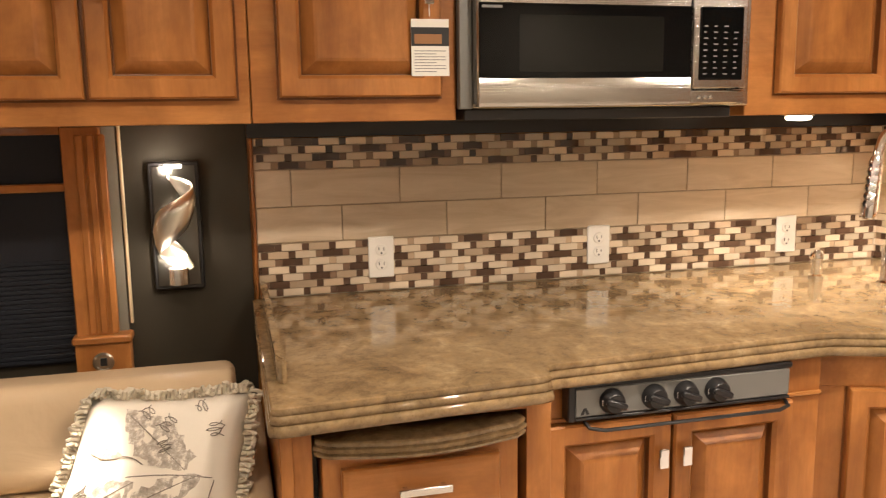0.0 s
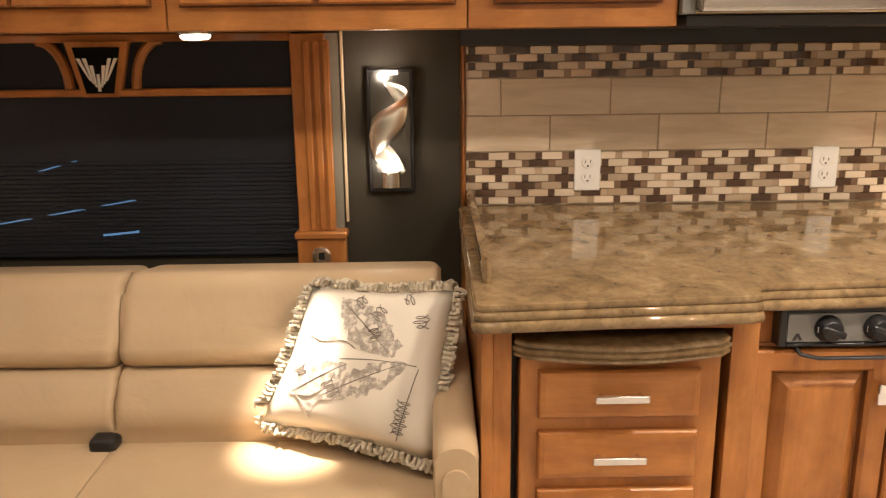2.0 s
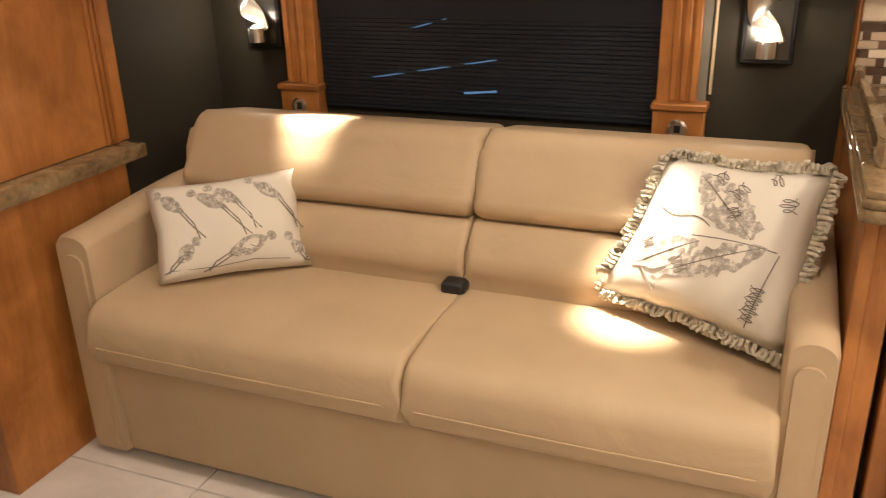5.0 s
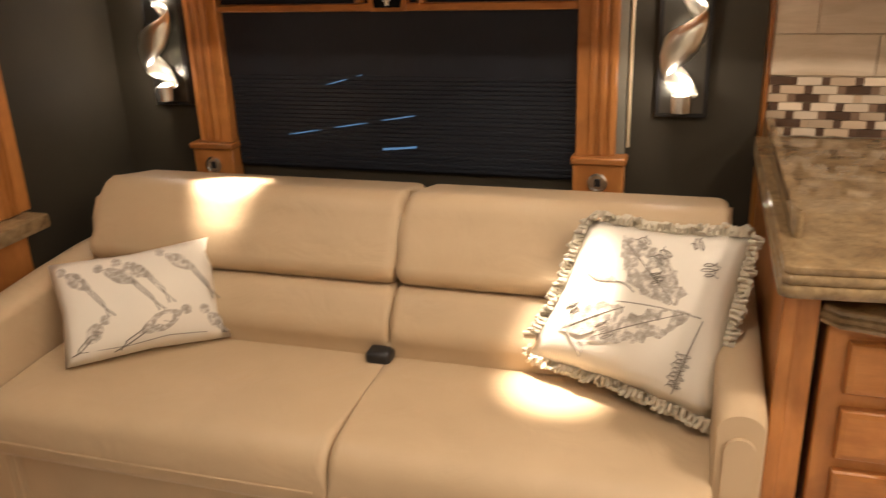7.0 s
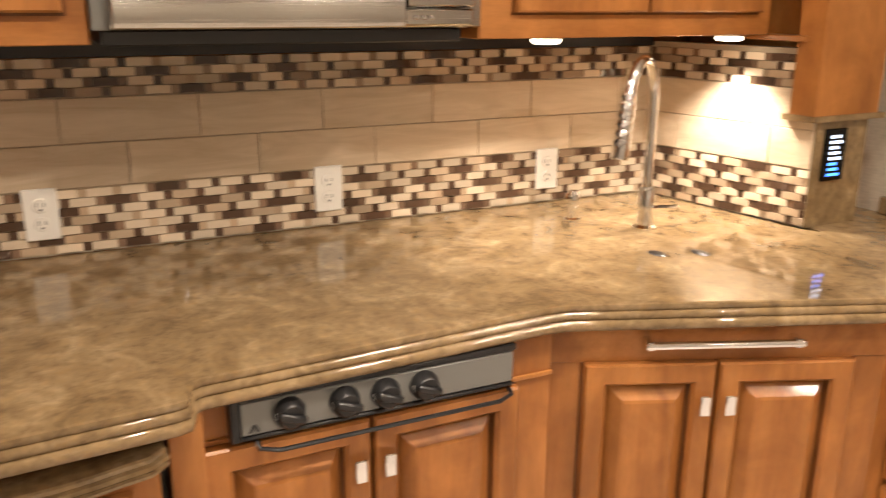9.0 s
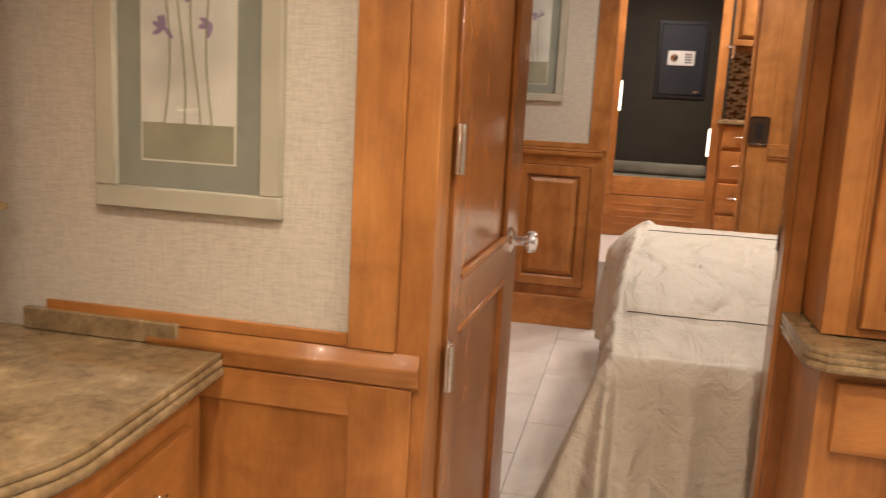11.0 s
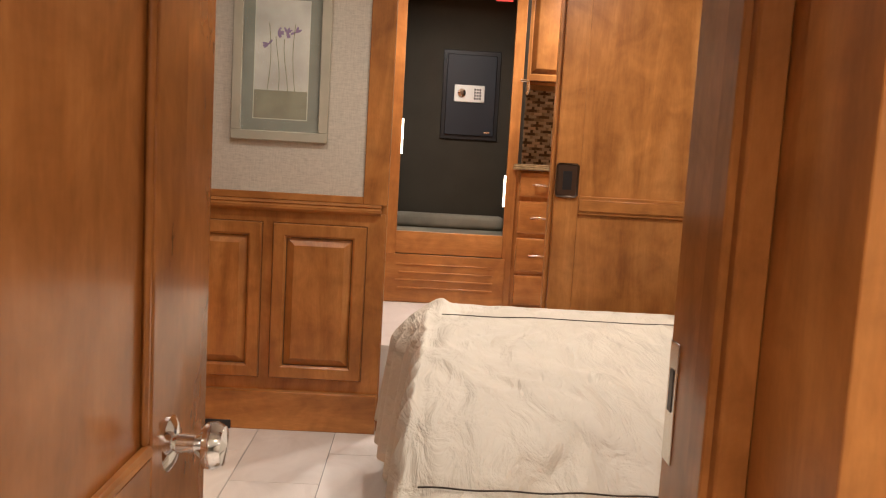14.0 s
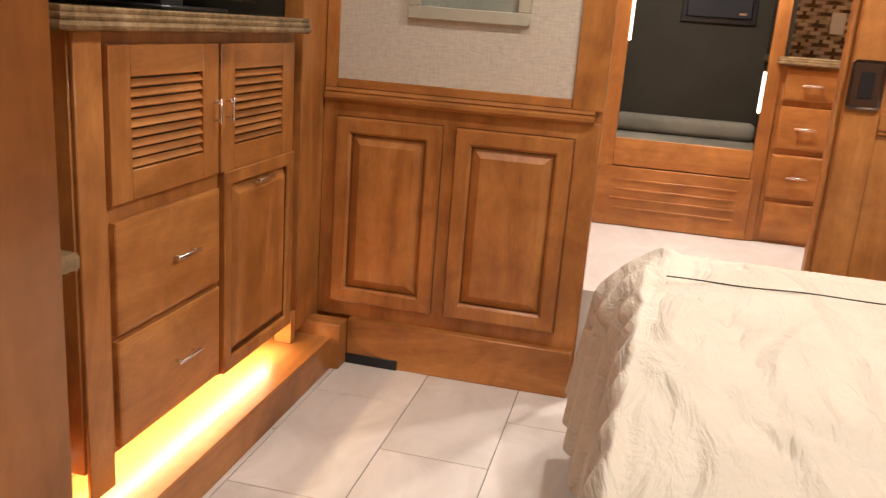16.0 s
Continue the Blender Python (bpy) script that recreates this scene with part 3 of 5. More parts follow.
wall("wall_return_backing", 0.0, 0.40, 2.13, YP, 0.90, 2.12, wood_v, "backing behind the sink corner")
FX = facing("+x", 0, 0, 0)

# edge trim of the backsplash
solid("backsplash_trim", box(-0.012, 0.010, -0.009, -0.001, 0.90, 1.335, 0.002), wood_red, "thin wood edge of the backsplash", "trim", kind="structure")
# shade under the overhead cabinets, painted as a black strip
solid("gap_shade_strip", box(0.0, 0.02, -0.014, 1.98, 1.334, 1.375), black, "black strip standing in for the shaded gap above the backsplash", "trim", kind="structure", shade=0)


# ---- counter ----
CT = [(0.004, -0.02), (0.884, -0.02), (0.892, -0.005), (0.858, 0.485), (0.852, 0.505), (0.800, 0.520), (0.79, 0.535), (0.752, 1.175), (0.757, 1.222), (0.998, 1.855), (1.006, 1.91), (0.968, YP - 0.002),
      (0.40, YP - 0.002), (0.40, 2.13), (0.58, 2.10), (0.53, 2.075), (0.004, 1.985)]


def counter_top():
    """Polished slab with a triple bull-nose along its front."""
    bm = bmesh.new()
    prof = ribs(0.900)
    n = len(CT)
    nrm = []
    for k in range(n):
        a, b, c = Vector(CT[k - 1]), Vector(CT[k]), Vector(CT[(k + 1) % n])
        e1, e2 = (b - a).normalized(), (c - b).normalized()
        v = Vector((e1.y, -e1.x)) + Vector((e2.y, -e2.x))
        nrm.append(v.normalized())
    front = set(range(0, 12))
    rings = []
    for off, z in prof:
        rings.append([bm.verts.new((CT[k][0] - nrm[k].x * (off if k in front else 0), CT[k][1] - nrm[k].y * (off if k in front and 0 < k < 11 else 0), z)) for k in range(n)])
    for a, b in zip(rings, rings[1:]):
        for k in range(n):
            bm.faces.new((a[k], a[(k + 1) % n], b[(k + 1) % n], b[k]))
    bm.faces.new(rings[0])
    bm.faces.new(rings[-1][::-1])
    return bm


ct = thing("countertop", (0.4, 1.0, 0.846), "polished brown stone counter with a ribbed front edge", "countertop")
part("slab", counter_top(), granite, ct, shade=50)
bm = prism([(0.010, 0.000), (0.725, 0.000), (0.750, 0.003), (0.760, 0.010), (0.757, 0.018), (0.010, 0.018)], 0.9005, 0.950)
bmesh.ops.bevel(bm, geom=[e for e in bm.edges if e.verts[0].co.z > 0.94 and e.verts[1].co.z > 0.94], offset=0.004, segments=2, affect="EDGES")
part("end_splash", bm, granite, ct, "low stone upstand at the counter's end")
part("bulkhead_splash", box(0.50, 0.868, YP - 0.022, YP - 0.003, 0.9005, 0.948, 0.003), granite, ct, "low stone upstand against the bulkhead")


# ---- lower cabinets ----
def face_board(parent, m, w, h, material=None, name="face_frame", t=0.02):
    return part(name, box(0, w, 0, h, -t, 0, 0.001, m=m), material or wood_v, parent)


dc = thing("drawer_cabinet", (0.4, 0.25, 0), "stained maple drawer cabinet with a pull-out stone-topped cart", "cabinet", "base cabinets")
part("side_panel", box(0.05, 0.800, -0.004, 0.020, 0.0, 0.845, 0.002), wood_v, dc)
part("stile", box(0.76, 0.795, 0.020, 0.055, 0.0, 0.845, 0.001), wood_v, dc)
part("stile", box(0.72, 0.790, 0.478, 0.530, 0.0, 0.845, 0.001), wood_v, dc)
part("top_rail", box(0.70, 0.79, 0.055, 0.478, 0.815, 0.846, 0.001), wood_y, dc)
# the shade of the open space behind the cart, put in as a black block
part("recess", box(0.10, 0.70, 0.022, 0.478, 0.02, 0.842), black, dc, "black block standing in for the shaded space behind the cart")
cart = part("cart_frame", box(0.70, 0.785, 0.072, 0.462, 0.06, 0.766, 0.003), wood_v, dc)
pull = [(0.70, 0.060), (0.792, 0.060), (0.815, 0.085)] + [(0.812 + 0.035 * math.sin(math.pi * (k + 1) / 9), 0.085 + 0.364 * (k + 1) / 9) for k in range(8)] + [(0.815, 0.449), (0.792, 0.474), (0.70, 0.474)]
part("cart_top", ribbed_slab(pull, [(0.003, 0.800), (0.0, 0.797), (0.001, 0.790), (0.003, 0.7885), (-0.003, 0.786), (-0.004, 0.780), (-0.001, 0.7765), (0.002, 0.775), (-0.002, 0.772), (0.0, 0.766)], set(range(1, len(pull) - 1))), granite, dc, "curved stone top of the pull-out cart", shade=30)
for z0, z1 in ((0.638, 0.735), (0.508, 0.607), (0.385, 0.482), (0.20, 0.36)):
    m = facing("+x", 0.785, 0.108, z0)
    dr = door_on(dc, m, 0.312, z1 - z0, wood_y, SLAB, "drawer")
    bar_pull(dr, shift(m, 0.156, (z1 - z0) / 2, 0.018), 0.105, 0.016)

sc = thing("cooktop_cabinet", (0.4, 0.82, 0), "stained maple base cabinet with two raised-panel doors under the cooktop", "cabinet", "base cabinets")
part("body", box(0.05, 0.735, 0.530, 1.20, 0.0, 0.843, 0.001), wood_v, sc)
part("rail", box(0.735, 0.742, 0.530, 1.20, 0.757, 0.765, 0.001), wood_y, sc)
for a, b in ((0.530, 0.816), (0.823, 1.115)):
    m = facing("+x", 0.737, a, 0.13)
    dd = door_on(sc, m, b - a, 0.625)
    knob_square(dd, shift(m, (b - a) - 0.024 if a < 0.6 else 0.024, 0.535, 0.018))

cook = thing("cooktop", (0.74, 0.84, 0.765), "grey cooktop panel with four black knobs and guard rail", "cooktop")
part("top_trim", box(0.70, 0.765, 0.575, 1.105, 0.833, 0.846, 0.003), black, cook)
part("panel", box(0.735, 0.765, 0.592, 1.098, 0.772, 0.833, 0.003), greypanel, cook, "grey enamelled control panel")
part("end_cap", box(0.735, 0.770, 0.575, 0.592, 0.765, 0.846, 0.003), black, cook)
part("lower_trim", box(0.735, 0.768, 0.592, 1.098, 0.765, 0.772, 0.002), black, cook)
for y in (0.672, 0.768, 0.842, 0.915):
    m = facing("+x", 0.765, y, 0.803)
    kn = part("knob", lathe([(0.027, 0), (0.027, 0.006), (0.024, 0.010), (0.022, 0.022), (0.019, 0.025)], m, 20), black, cook)
    part("grip", box(-0.007, 0.007, -0.024, 0.024, 0.022, 0.034, 0.003, m=m @ Matrix.Rotation(radians(70), 4, "Z")), black, kn)
    part("mark", box(-0.024, -0.018, -0.006, 0.006, 0.0102, 0.0112, m=m), white, kn)
part("guard_rail", tube([(0.74, 0.615, 0.768), (0.775, 0.62, 0.752), (0.785, 0.65, 0.748), (0.785, 1.06, 0.748), (0.775, 1.09, 0.752), (0.74, 1.095, 0.768)], 0.0042, 8), black, cook, "thin black guard rail")
part("maker_badge", prism([(0.0, 0.0), (0.007, 0.0), (0.010, 0.008), (0.013, 0.0), (0.020, 0.0), (0.013, 0.014), (0.007, 0.014)], 0, 0.0008, m=facing("+x", 0.765, 0.604, 0.778)), black, cook)

# sink cabinet, set at a slant
SD = skewed((0.695, 1.203, 0), (0.265, 0.665))
SL = math.hypot(0.265, 0.665)
sk = thing("sink_cabinet", (0.6, 1.6, 0), "stained maple slanted sink cabinet with two raised-panel doors", "cabinet", "base cabinets")
part("body", prism([(0.05, 1.205), (0.695, 1.205), (0.960, 1.868), (0.92, 2.40), (0.05, 2.40)], 0.0, 0.842), wood_v, sk, shade=0)
part("apron", box(0.0, SL, 0.762, 0.843, 0, 0.004, 0.001, m=SD), wood_x, sk)
for a, b in ((0.085, 0.352), (0.360, 0.640)):
    m = shift(SD, a, 0.13)
    dd = door_on(sk, m, b - a, 0.632)
    knob_square(dd, shift(m, (b - a) - 0.022 if a < 0.2 else 0.022, 0.545, 0.018))
bm = bmesh.new()
tube([shift(SD, u, 0.806, 0.034).translation for u in [0.20 + 0.032 * k for k in range(11)]], 0.0085, 10, bm)
for u in (0.21, 0.51):
    box(u - 0.008, u + 0.008, 0.796, 0.816, 0.002, 0.040, 0.003, bm=bm, m=SD)
part("towel_bar", bm, chrome, sk, "chrome towel bar")
SE = skewed((0.962, 1.885, 0), (-0.040, 0.52))
for z0, z1 in ((0.625, 0.765), (0.46, 0.605), (0.28, 0.44)):
    m = shift(SE, 0.04, z0)
    dr = door_on(sk, m, 0.40, z1 - z0, wood_y, SLAB, "drawer")
    bar_pull(dr, shift(m, 0.20, (z1 - z0) / 2, 0.018), 0.09, 0.010)

# faucet, soap pump, holes, outlets
fx, fy = 0.362, 1.712
fa = thing("faucet", (fx, fy, 0.90), "tall chrome gooseneck kitchen faucet with a ribbed spray head", "faucet")
part("base", lathe([(0.030, 0), (0.030, 0.006), (0.022, 0.012), (0.019, 0.05), (0.021, 0.10), (0.016, 0.11)], Matrix.Translation((fx, fy, 0.9005))), chrome, fa)
arc = [(fx, fy, 1.0)] + [(fx, fy, 1.02 + 0.02 * k) for k in range(11)] + [(fx + 0.030 * (1 - math.cos(a)), fy - 0.060 * (1 - math.cos(a)), 1.225 + 0.098 * math.sin(a)) for a in [math.pi * k / 18 for k in range(1, 18)]]
part("neck", tube(arc, 0.0125, 14), chrome, fa)
e = Vector(arc[-1])
dn = Vector((0.016, -0.032, -0.16))
prof = [(0.013, 0)] + [v for k in range(6) for v in ((0.016 + 0.0008 * k, 0.012 + 0.022 * k), (0.019 + 0.0008 * k, 0.020 + 0.022 * k), (0.016 + 0.001 * k, 0.030 + 0.022 * k))] + [(0.022, 0.155), (0.019, 0.165)]
part("spray_head", lathe(prof, Matrix.Translation(e + Vector((0, 0, 0.02))) @ (Vector((0, 0, 1)).rotation_difference(dn.normalized())).to_matrix().to_4x4(), 18), chrome, fa)
part("lever", tube([(fx + 0.01, fy + 0.01, 0.955), (fx + 0.05, fy + 0.035, 0.962), (fx + 0.065, fy + 0.045, 0.965)], 0.007, 8), chrome, fa)
sp = thing("soap_dispenser", (0.225, 1.585, 0.90), "small chrome soap pump on the counter", "soap dispenser")
part("pump_base", lathe([(0.021, 0), (0.021, 0.008), (0.016, 0.012), (0.0155, 0.056), (0.018, 0.058), (0.018, 0.074), (0.012, 0.082)], Matrix.Translation((0.225, 1.585, 0.9005))), chrome, sp)
part("spout", tube([(0.225, 1.585, 0.972), (0.245, 1.555, 0.976), (0.252, 1.545, 0.966)], 0.006, 8), chrome, sp)
for k, (x, y) in enumerate(((0.555, 1.597), (0.590, 1.692))):
    c = thing("finger_hole", (x, y, 0.90), "dark oval finger hole in the sink cover", "finger hole", "finger holes")
    part("insert", lathe([(0.027, 0.0), (0.024, 0.0015), (0.0, 0.0012)], Matrix.Translation((x, y, 0.9003)) @ Matrix.Diagonal((1.0, 0.62, 1, 1)), 20), black, c)


def outlet(y, z=0.998, x=0.0065):
    t = thing("wall_outlet", (x, y, z), "white duplex wall outlet plate", "outlet", "wall outlets")
    m = facing("+x", x, y, z)
    part("plate", box(-0.036, 0.036, -0.058, 0.058, 0, 0.006, 0.0025, m=m), white, t)
    for s in (-1, 1):
        r = part("receptacle", lathe([(0.0165, 0.0), (0.0165, 0.0075), (0.015, 0.0085)], shift(m, 0, s * 0.0205), 20), white, t)
        bm = box(-0.008, -0.006, -0.002, 0.008, 0.0085, 0.0092, m=shift(m, 0, s * 0.0205))
        box(0.006, 0.008, -0.002, 0.007, 0.0085, 0.0092, bm=bm, m=shift(m, 0, s * 0.0205))
        lathe([(0.0028, 0.0085), (0.0028, 0.0092)], shift(m, 0, s * 0.0205 - 0.009), 10, bm)
        part("slots", bm, black, r)


outlet(0.335)
outlet(0.992)
outlet(1.638)

# post with the touch panel at the end of the return
PE = skewed((0.530, 2.088, 0), (-0.004, 0.17))
post = thing("end_post", (0.55, 2.15, 0.90), "stone-faced end post below a stained wood column", "post", kind="structure")
part("stone_face", prism([(0.530, 2.088), (0.526, 2.275), (0.40, 2.30), (0.40, 2.13)], 0.9005, 1.172), granite, post, shade=0)
part("ledge", prism([(0.455, 2.045), (0.548, 2.055), (0.542, 2.315), (0.42, 2.33), (0.42, 2.14)], 1.172, 1.186), granite, post, shade=0)
part("column", prism([(0.468, 2.056), (0.535, 2.066), (0.529, 2.300), (0.42, 2.32), (0.42, 2.13)], 1.186, 2.05), wood_v, post, shade=0)
tp = thing("touch_panel", (0.56, 2.15, 1.0), "black touch panel with lit blue and white keys", "control panel")
part("bezel", box(0.028, 0.104, 1.02, 1.152, 0.001, 0.009, 0.002, m=PE), blackgloss, tp)
for k in range(8):
    part("key_row", box(0.045, 0.088 - 0.006 * (k % 3), 1.032 + k * 0.0138, 1.039 + k * 0.0138, 0.009, 0.0096, m=PE), glow_blue if k < 3 else glow_white, tp)


# ---- bulkhead with picture, rail, door casing ----
solid("chair_rail", prism([(0, 0), (0.012, 0), (0.020, 0.010), (0.014, 0.020), (0.026, 0.036), (0.026, 0.046), (0.012, 0.052), (0.012, 0.070), (0, 0.072)], 0.0, 0.585,
      m=Matrix(((0, 0, 1, 0.80), (-1, 0, 0, YP), (0, 1, 0, 0.868), (0, 0, 0, 1)))), wood_x, "moulded wood chair rail on the bulkhead", "chair rail", kind="structure", shade=30)
solid("rail_board", box(0.55, 1.245, YP - 0.010, YP, 0.940, 0.968, 0.002), wood_x, "wood strip above the chair rail", "trim", kind="structure")
solid("wainscot", box(0.86, 1.371, YP - 0.012, YP, 0.0, 0.868, 0.001), wood_v, "stained wood panel below the chair rail", "wainscot", kind="structure")
solid("wainscot_stile", box(1.245, 1.371, YP - 0.018, YP - 0.012, 0.0, 0.868, 0.001), wood_v, "stained wood stile", "trim", kind="structure")
solid("wainscot_head", box(0.90, 1.245, YP - 0.018, YP - 0.012, 0.80, 0.868, 0.001), wood_x, "stained wood top strip", "trim", kind="structure")
solid("casing_left", box(1.236, 1.335, YP - 0.014, YP, 0.94, 2.12, 0.002), wood_v, "wide stained wood door casing", "door casing", kind="structure")
solid("jamb_left", box(1.2825, 1.343, YP - 0.004, 2.524, 0.0, 2.12, 0.002), wood_v, "stained wood door jamb", "door casing", kind="structure")


def picture(x0, x1, z0, z1, y, art, label):
    """A framed print under glass on a wall that looks towards -y."""
    t = thing("framed_picture", ((x0 + x1) / 2, y, z0), label, "picture", "framed pictures")
    fw = 0.045
    m = facing("-y", x0, y, z0)
    W, H = x1 - x0, z1 - z0
    for nm, (a, b, c, d) in (("frame_bottom", (0, W, 0, fw)), ("frame_top", (0, W, H - fw, H)), ("frame_side", (0, fw, fw, H - fw)), ("frame_side", (W - fw, W, fw, H - fw))):
        part(nm, box(a, b, c, d, 0, 0.022, 0.003, m=m), frame_mat, t)
    part("mat_board", box(fw, W - fw, fw, H - fw, 0.0, 0.008, m=m), mat_board, t, "sage green mat board")
    i = fw + 0.058
    part("fillet", box(i - 0.004, W - i + 0.004, i - 0.004, H - i + 0.004, 0.008, 0.0095, m=m), frame_mat, t)
    part("print", box(i, W - i, i, H - i, 0.0095, 0.0105, m=m), paper, t, "pale botanical print")
    part("print_band", box(i, W - i, i, i + (H - 2 * i) * art, 0.0105, 0.0111, m=m), print_band, t)
    bm = bmesh.new()
    rnd = random.Random(int(x0 * 100))
    for k in range(4):
        u = W / 2 + (k - 1.5) * (W - 2 * i) * 0.17
        top = i + (H - 2 * i) * rnd.uniform(0.62, 0.85)
        pts = [shift(m, u + 0.012 * math.sin(f * 3 + k), i + (H - 2 * i) * art + (top - i - (H - 2 * i) * art) * f, 0.0112).translation for f in [j / 8 for j in range(9)]]
        tube(pts, 0.0016, 5, bm)
    tagged(part("stems", bm, stem_mat, t), kind="stuff")
    bm = bmesh.new()
    for k in range(4):
        u = W / 2 + (k - 1.5) * (W - 2 * i) * 0.17
        top = i + (H - 2 * i) * rnd.uniform(0.60, 0.86)
        for j in range(5):
            a = rnd.uniform(0, 6.28)
            c = shift(m, u + 0.014 * math.cos(a), top + 0.012 * math.sin(a), 0.0113)
            lathe([(0.011, 0), (0.008, 0.0005), (0, 0.0006)], c @ Matrix.Rotation(a, 4, "Z") @ Matrix.Diagonal((1.4, 0.5, 1, 1)), 8, bm)
    tagged(part("petals", bm, petal_mat, t), kind="stuff")
    g = part("glass", box(fw - 0.002, W - fw + 0.002, fw - 0.002, H - fw + 0.002, 0.0135, 0.0145, m=m), glass_mat, t, "clear picture glass")
    g.visible_shadow = False
    return t


frame_mat = cloth("pale_green_painted_wood", (0.42, 0.385, 0.29), rough=0.5, weave=120, strength=0.1)
mat_board = cloth("sage_mat_board", (0.165, 0.16, 0.12), rough=0.9)
paper = cloth("cream_print_paper", (0.38, 0.345, 0.28), rough=0.8, var=0.25)
print_band = cloth("olive_print_band", (0.17, 0.15, 0.095), rough=0.8, var=0.4)
stem_mat = mat_new("printed_stem", rough=0.8, color=(0.12, 0.12, 0.05))
petal_mat = mat_new("printed_violet", rough=0.8, color=(0.17, 0.11, 0.17))
glass_mat = mat_new("picture_glass", rough=0.03, color=(1, 1, 1))
bsdf(glass_mat).inputs["Transmission Weight"].default_value = 1.0
bsdf(glass_mat).inputs["IOR"].default_value = 1.25
picture(0.684, 1.090, 1.183, 1.80, YP, 0.18, "botanical print in a pale wood frame with a sage mat")

# ---- hall door, standing open ----
HD = Matrix.Translation((1.352, 2.53, 0)) @ Matrix.Rotation(radians(90 - 1.0), 4, "Z")
# leaf: x along the door from the hinge, y thickness towards the side room


def leaf(a, b, c, d, t0, t1, bev=0.002, bm=None):
    return box(a, b, t0, t1, c, d, bev, bm=bm, m=HD)


hd = thing("hall_door", (1.352, 2.53, 0.0), "open stained wood hall door with two sunk panels and a chrome knob", "door")
DW = 0.76
for nm, a, b, c, d in (("hinge_stile", 0, 0.10, 0.02, 2.05), ("lock_stile", DW - 0.115, DW, 0.02, 2.05), ("top_rail", 0.10, DW - 0.115, 1.92, 2.05), ("lock_rail", 0.10, DW - 0.115, 0.875, 0.975), ("bottom_rail", 0.10, DW - 0.115, 0.02, 0.22)):
    part(nm, leaf(a, b, c, d, 0.0, 0.035), wood_red, hd)
part("panel", leaf(0.095, DW - 0.11, 0.97, 1.93, 0.012, 0.024, 0), wood_red, hd)
part("panel", leaf(0.095, DW - 0.11, 0.21, 0.88, 0.012, 0.024, 0), wood_red, hd)
for z in (0.975, 0.875 - 0.016):
    part("moulding", leaf(0.10, DW - 0.115, z, z + 0.016, -0.003, 0.012, 0.004), wood_x, hd)
part("moulding", leaf(0.10, 0.112, 0.99, 1.92, 0.002, 0.012, 0.004), wood_red, hd)
part("moulding", leaf(DW - 0.127, DW - 0.115, 0.99, 1.92, 0.002, 0.012, 0.004), wood_red, hd)
part("edge_plate", leaf(DW, DW + 0.002, 0.93, 1.05, 0.008, 0.028, 0), chrome, hd)
KM = HD @ Matrix.Translation((DW - 0.055, 0, 0.972)) @ Matrix.Rotation(radians(90), 4, "X")
part("knob", lathe([(0.036, 0), (0.036, 0.005), (0.026, 0.011), (0.013, 0.014), (0.012, 0.036), (0.019, 0.042), (0.029, 0.050), (0.031, 0.062), (0.025, 0.073), (0.0, 0.077)], KM, 28), chrome, hd, "polished chrome round knob")
for z in (0.33, 0.82, 1.245, 1.80):
    h = part("hinge", box(-0.012, 0.026, -0.006, 0.0, z - 0.047, z + 0.047, 0.001, m=HD), nickel, hd, "satin steel butt hinge")
    bm = bmesh.new()
    for k in range(5):
        tube([(HD @ Vector((-0.004, -0.010, z - 0.047 + 0.0188 * k + 0.0006))), (HD @ Vector((-0.004, -0.010, z - 0.047 + 0.0188 * (k + 1) - 0.0006)))], 0.0075, 10, bm)
    part("knuckle", bm, nickel, h)

solid("jamb_passage_left", box(1.332, 1.353, 3.305, 3.474, 0.0, 2.12, 0.003), wood_red, "stained wood jamb of the bedroom passage", "door casing", kind="structure")

# ---- hutch opposite the door ----
hu = thing("hutch_cabinet", (2.5, 3.1, 0), "tall stained maple hutch cabinet with a stone ledge", "cabinet")
part("upper_body", box(2.135, 3.10, 3.04, 3.355, 0.845, 2.10, 0.002), wood_v, hu)
part("lower_body", box(2.125, 3.10, 2.945, 3.355, 0.0, 0.79, 0.002), wood_v, hu)
m = facing("-y", 2.215, 3.04, 0.87)
door_on(hu, m, 0.33, 1.20, wood_v)
m = facing("-y", 2.575, 3.04, 0.87)
door_on(hu, m, 0.40, 1.20, wood_v)
for u in (2.190, 2.200):
    part("bead", box(u, u + 0.006, 3.036, 3.042, 0.85, 2.09, 0.002), wood_v, hu)
m = facing("-y", 2.16, 2.945, 0.60)
dr = door_on(hu, m, 0.42, 0.165, wood_x, SLAB, "drawer")
bar_pull(dr, shift(m, 0.21, 0.08, 0.018), 0.10)
part("stone_ledge", ribbed_slab([(2.085, 3.26), (2.085, 2.95), (2.093, 2.917), (2.125, 2.893), (3.10, 2.893), (3.10, 3.36)], ribs(0.842, 0.92), {1, 2, 3, 4}), granite, hu, "polished stone ledge with a ribbed edge", shade=20)

# ---- right jamb of the passage ----
solid("casing_right", box(2.088, 2.134, 3.262, 3.352, 0.0, 2.12, 0.004), wood_red, "stained wood door casing", "door casing", kind="structure")
solid("door_stop_right", box(2.076, 2.100, 3.285, 3.345, 0.0, 2.12, 0.003), wood_red, "stained wood door stop", "door casing", kind="structure")
solid("jamb_right", box(2.100, 2.126, 3.29, 3.535, 0.0, 2.12, 0.003), wood_red, "stained wood door jamb", "door casing", kind="structure")
st = thing("strike_plate", (2.098, 3.50, 1.0), "satin steel strike plate with a dark slot", "strike plate")
part("plate", box(2.097, 2.100, 3.485, 3.528, 0.88, 1.08, 0.001), nickel, st)
part("slot", box(2.0955, 2.097, 3.498, 3.516, 0.965, 1.035), black, st)

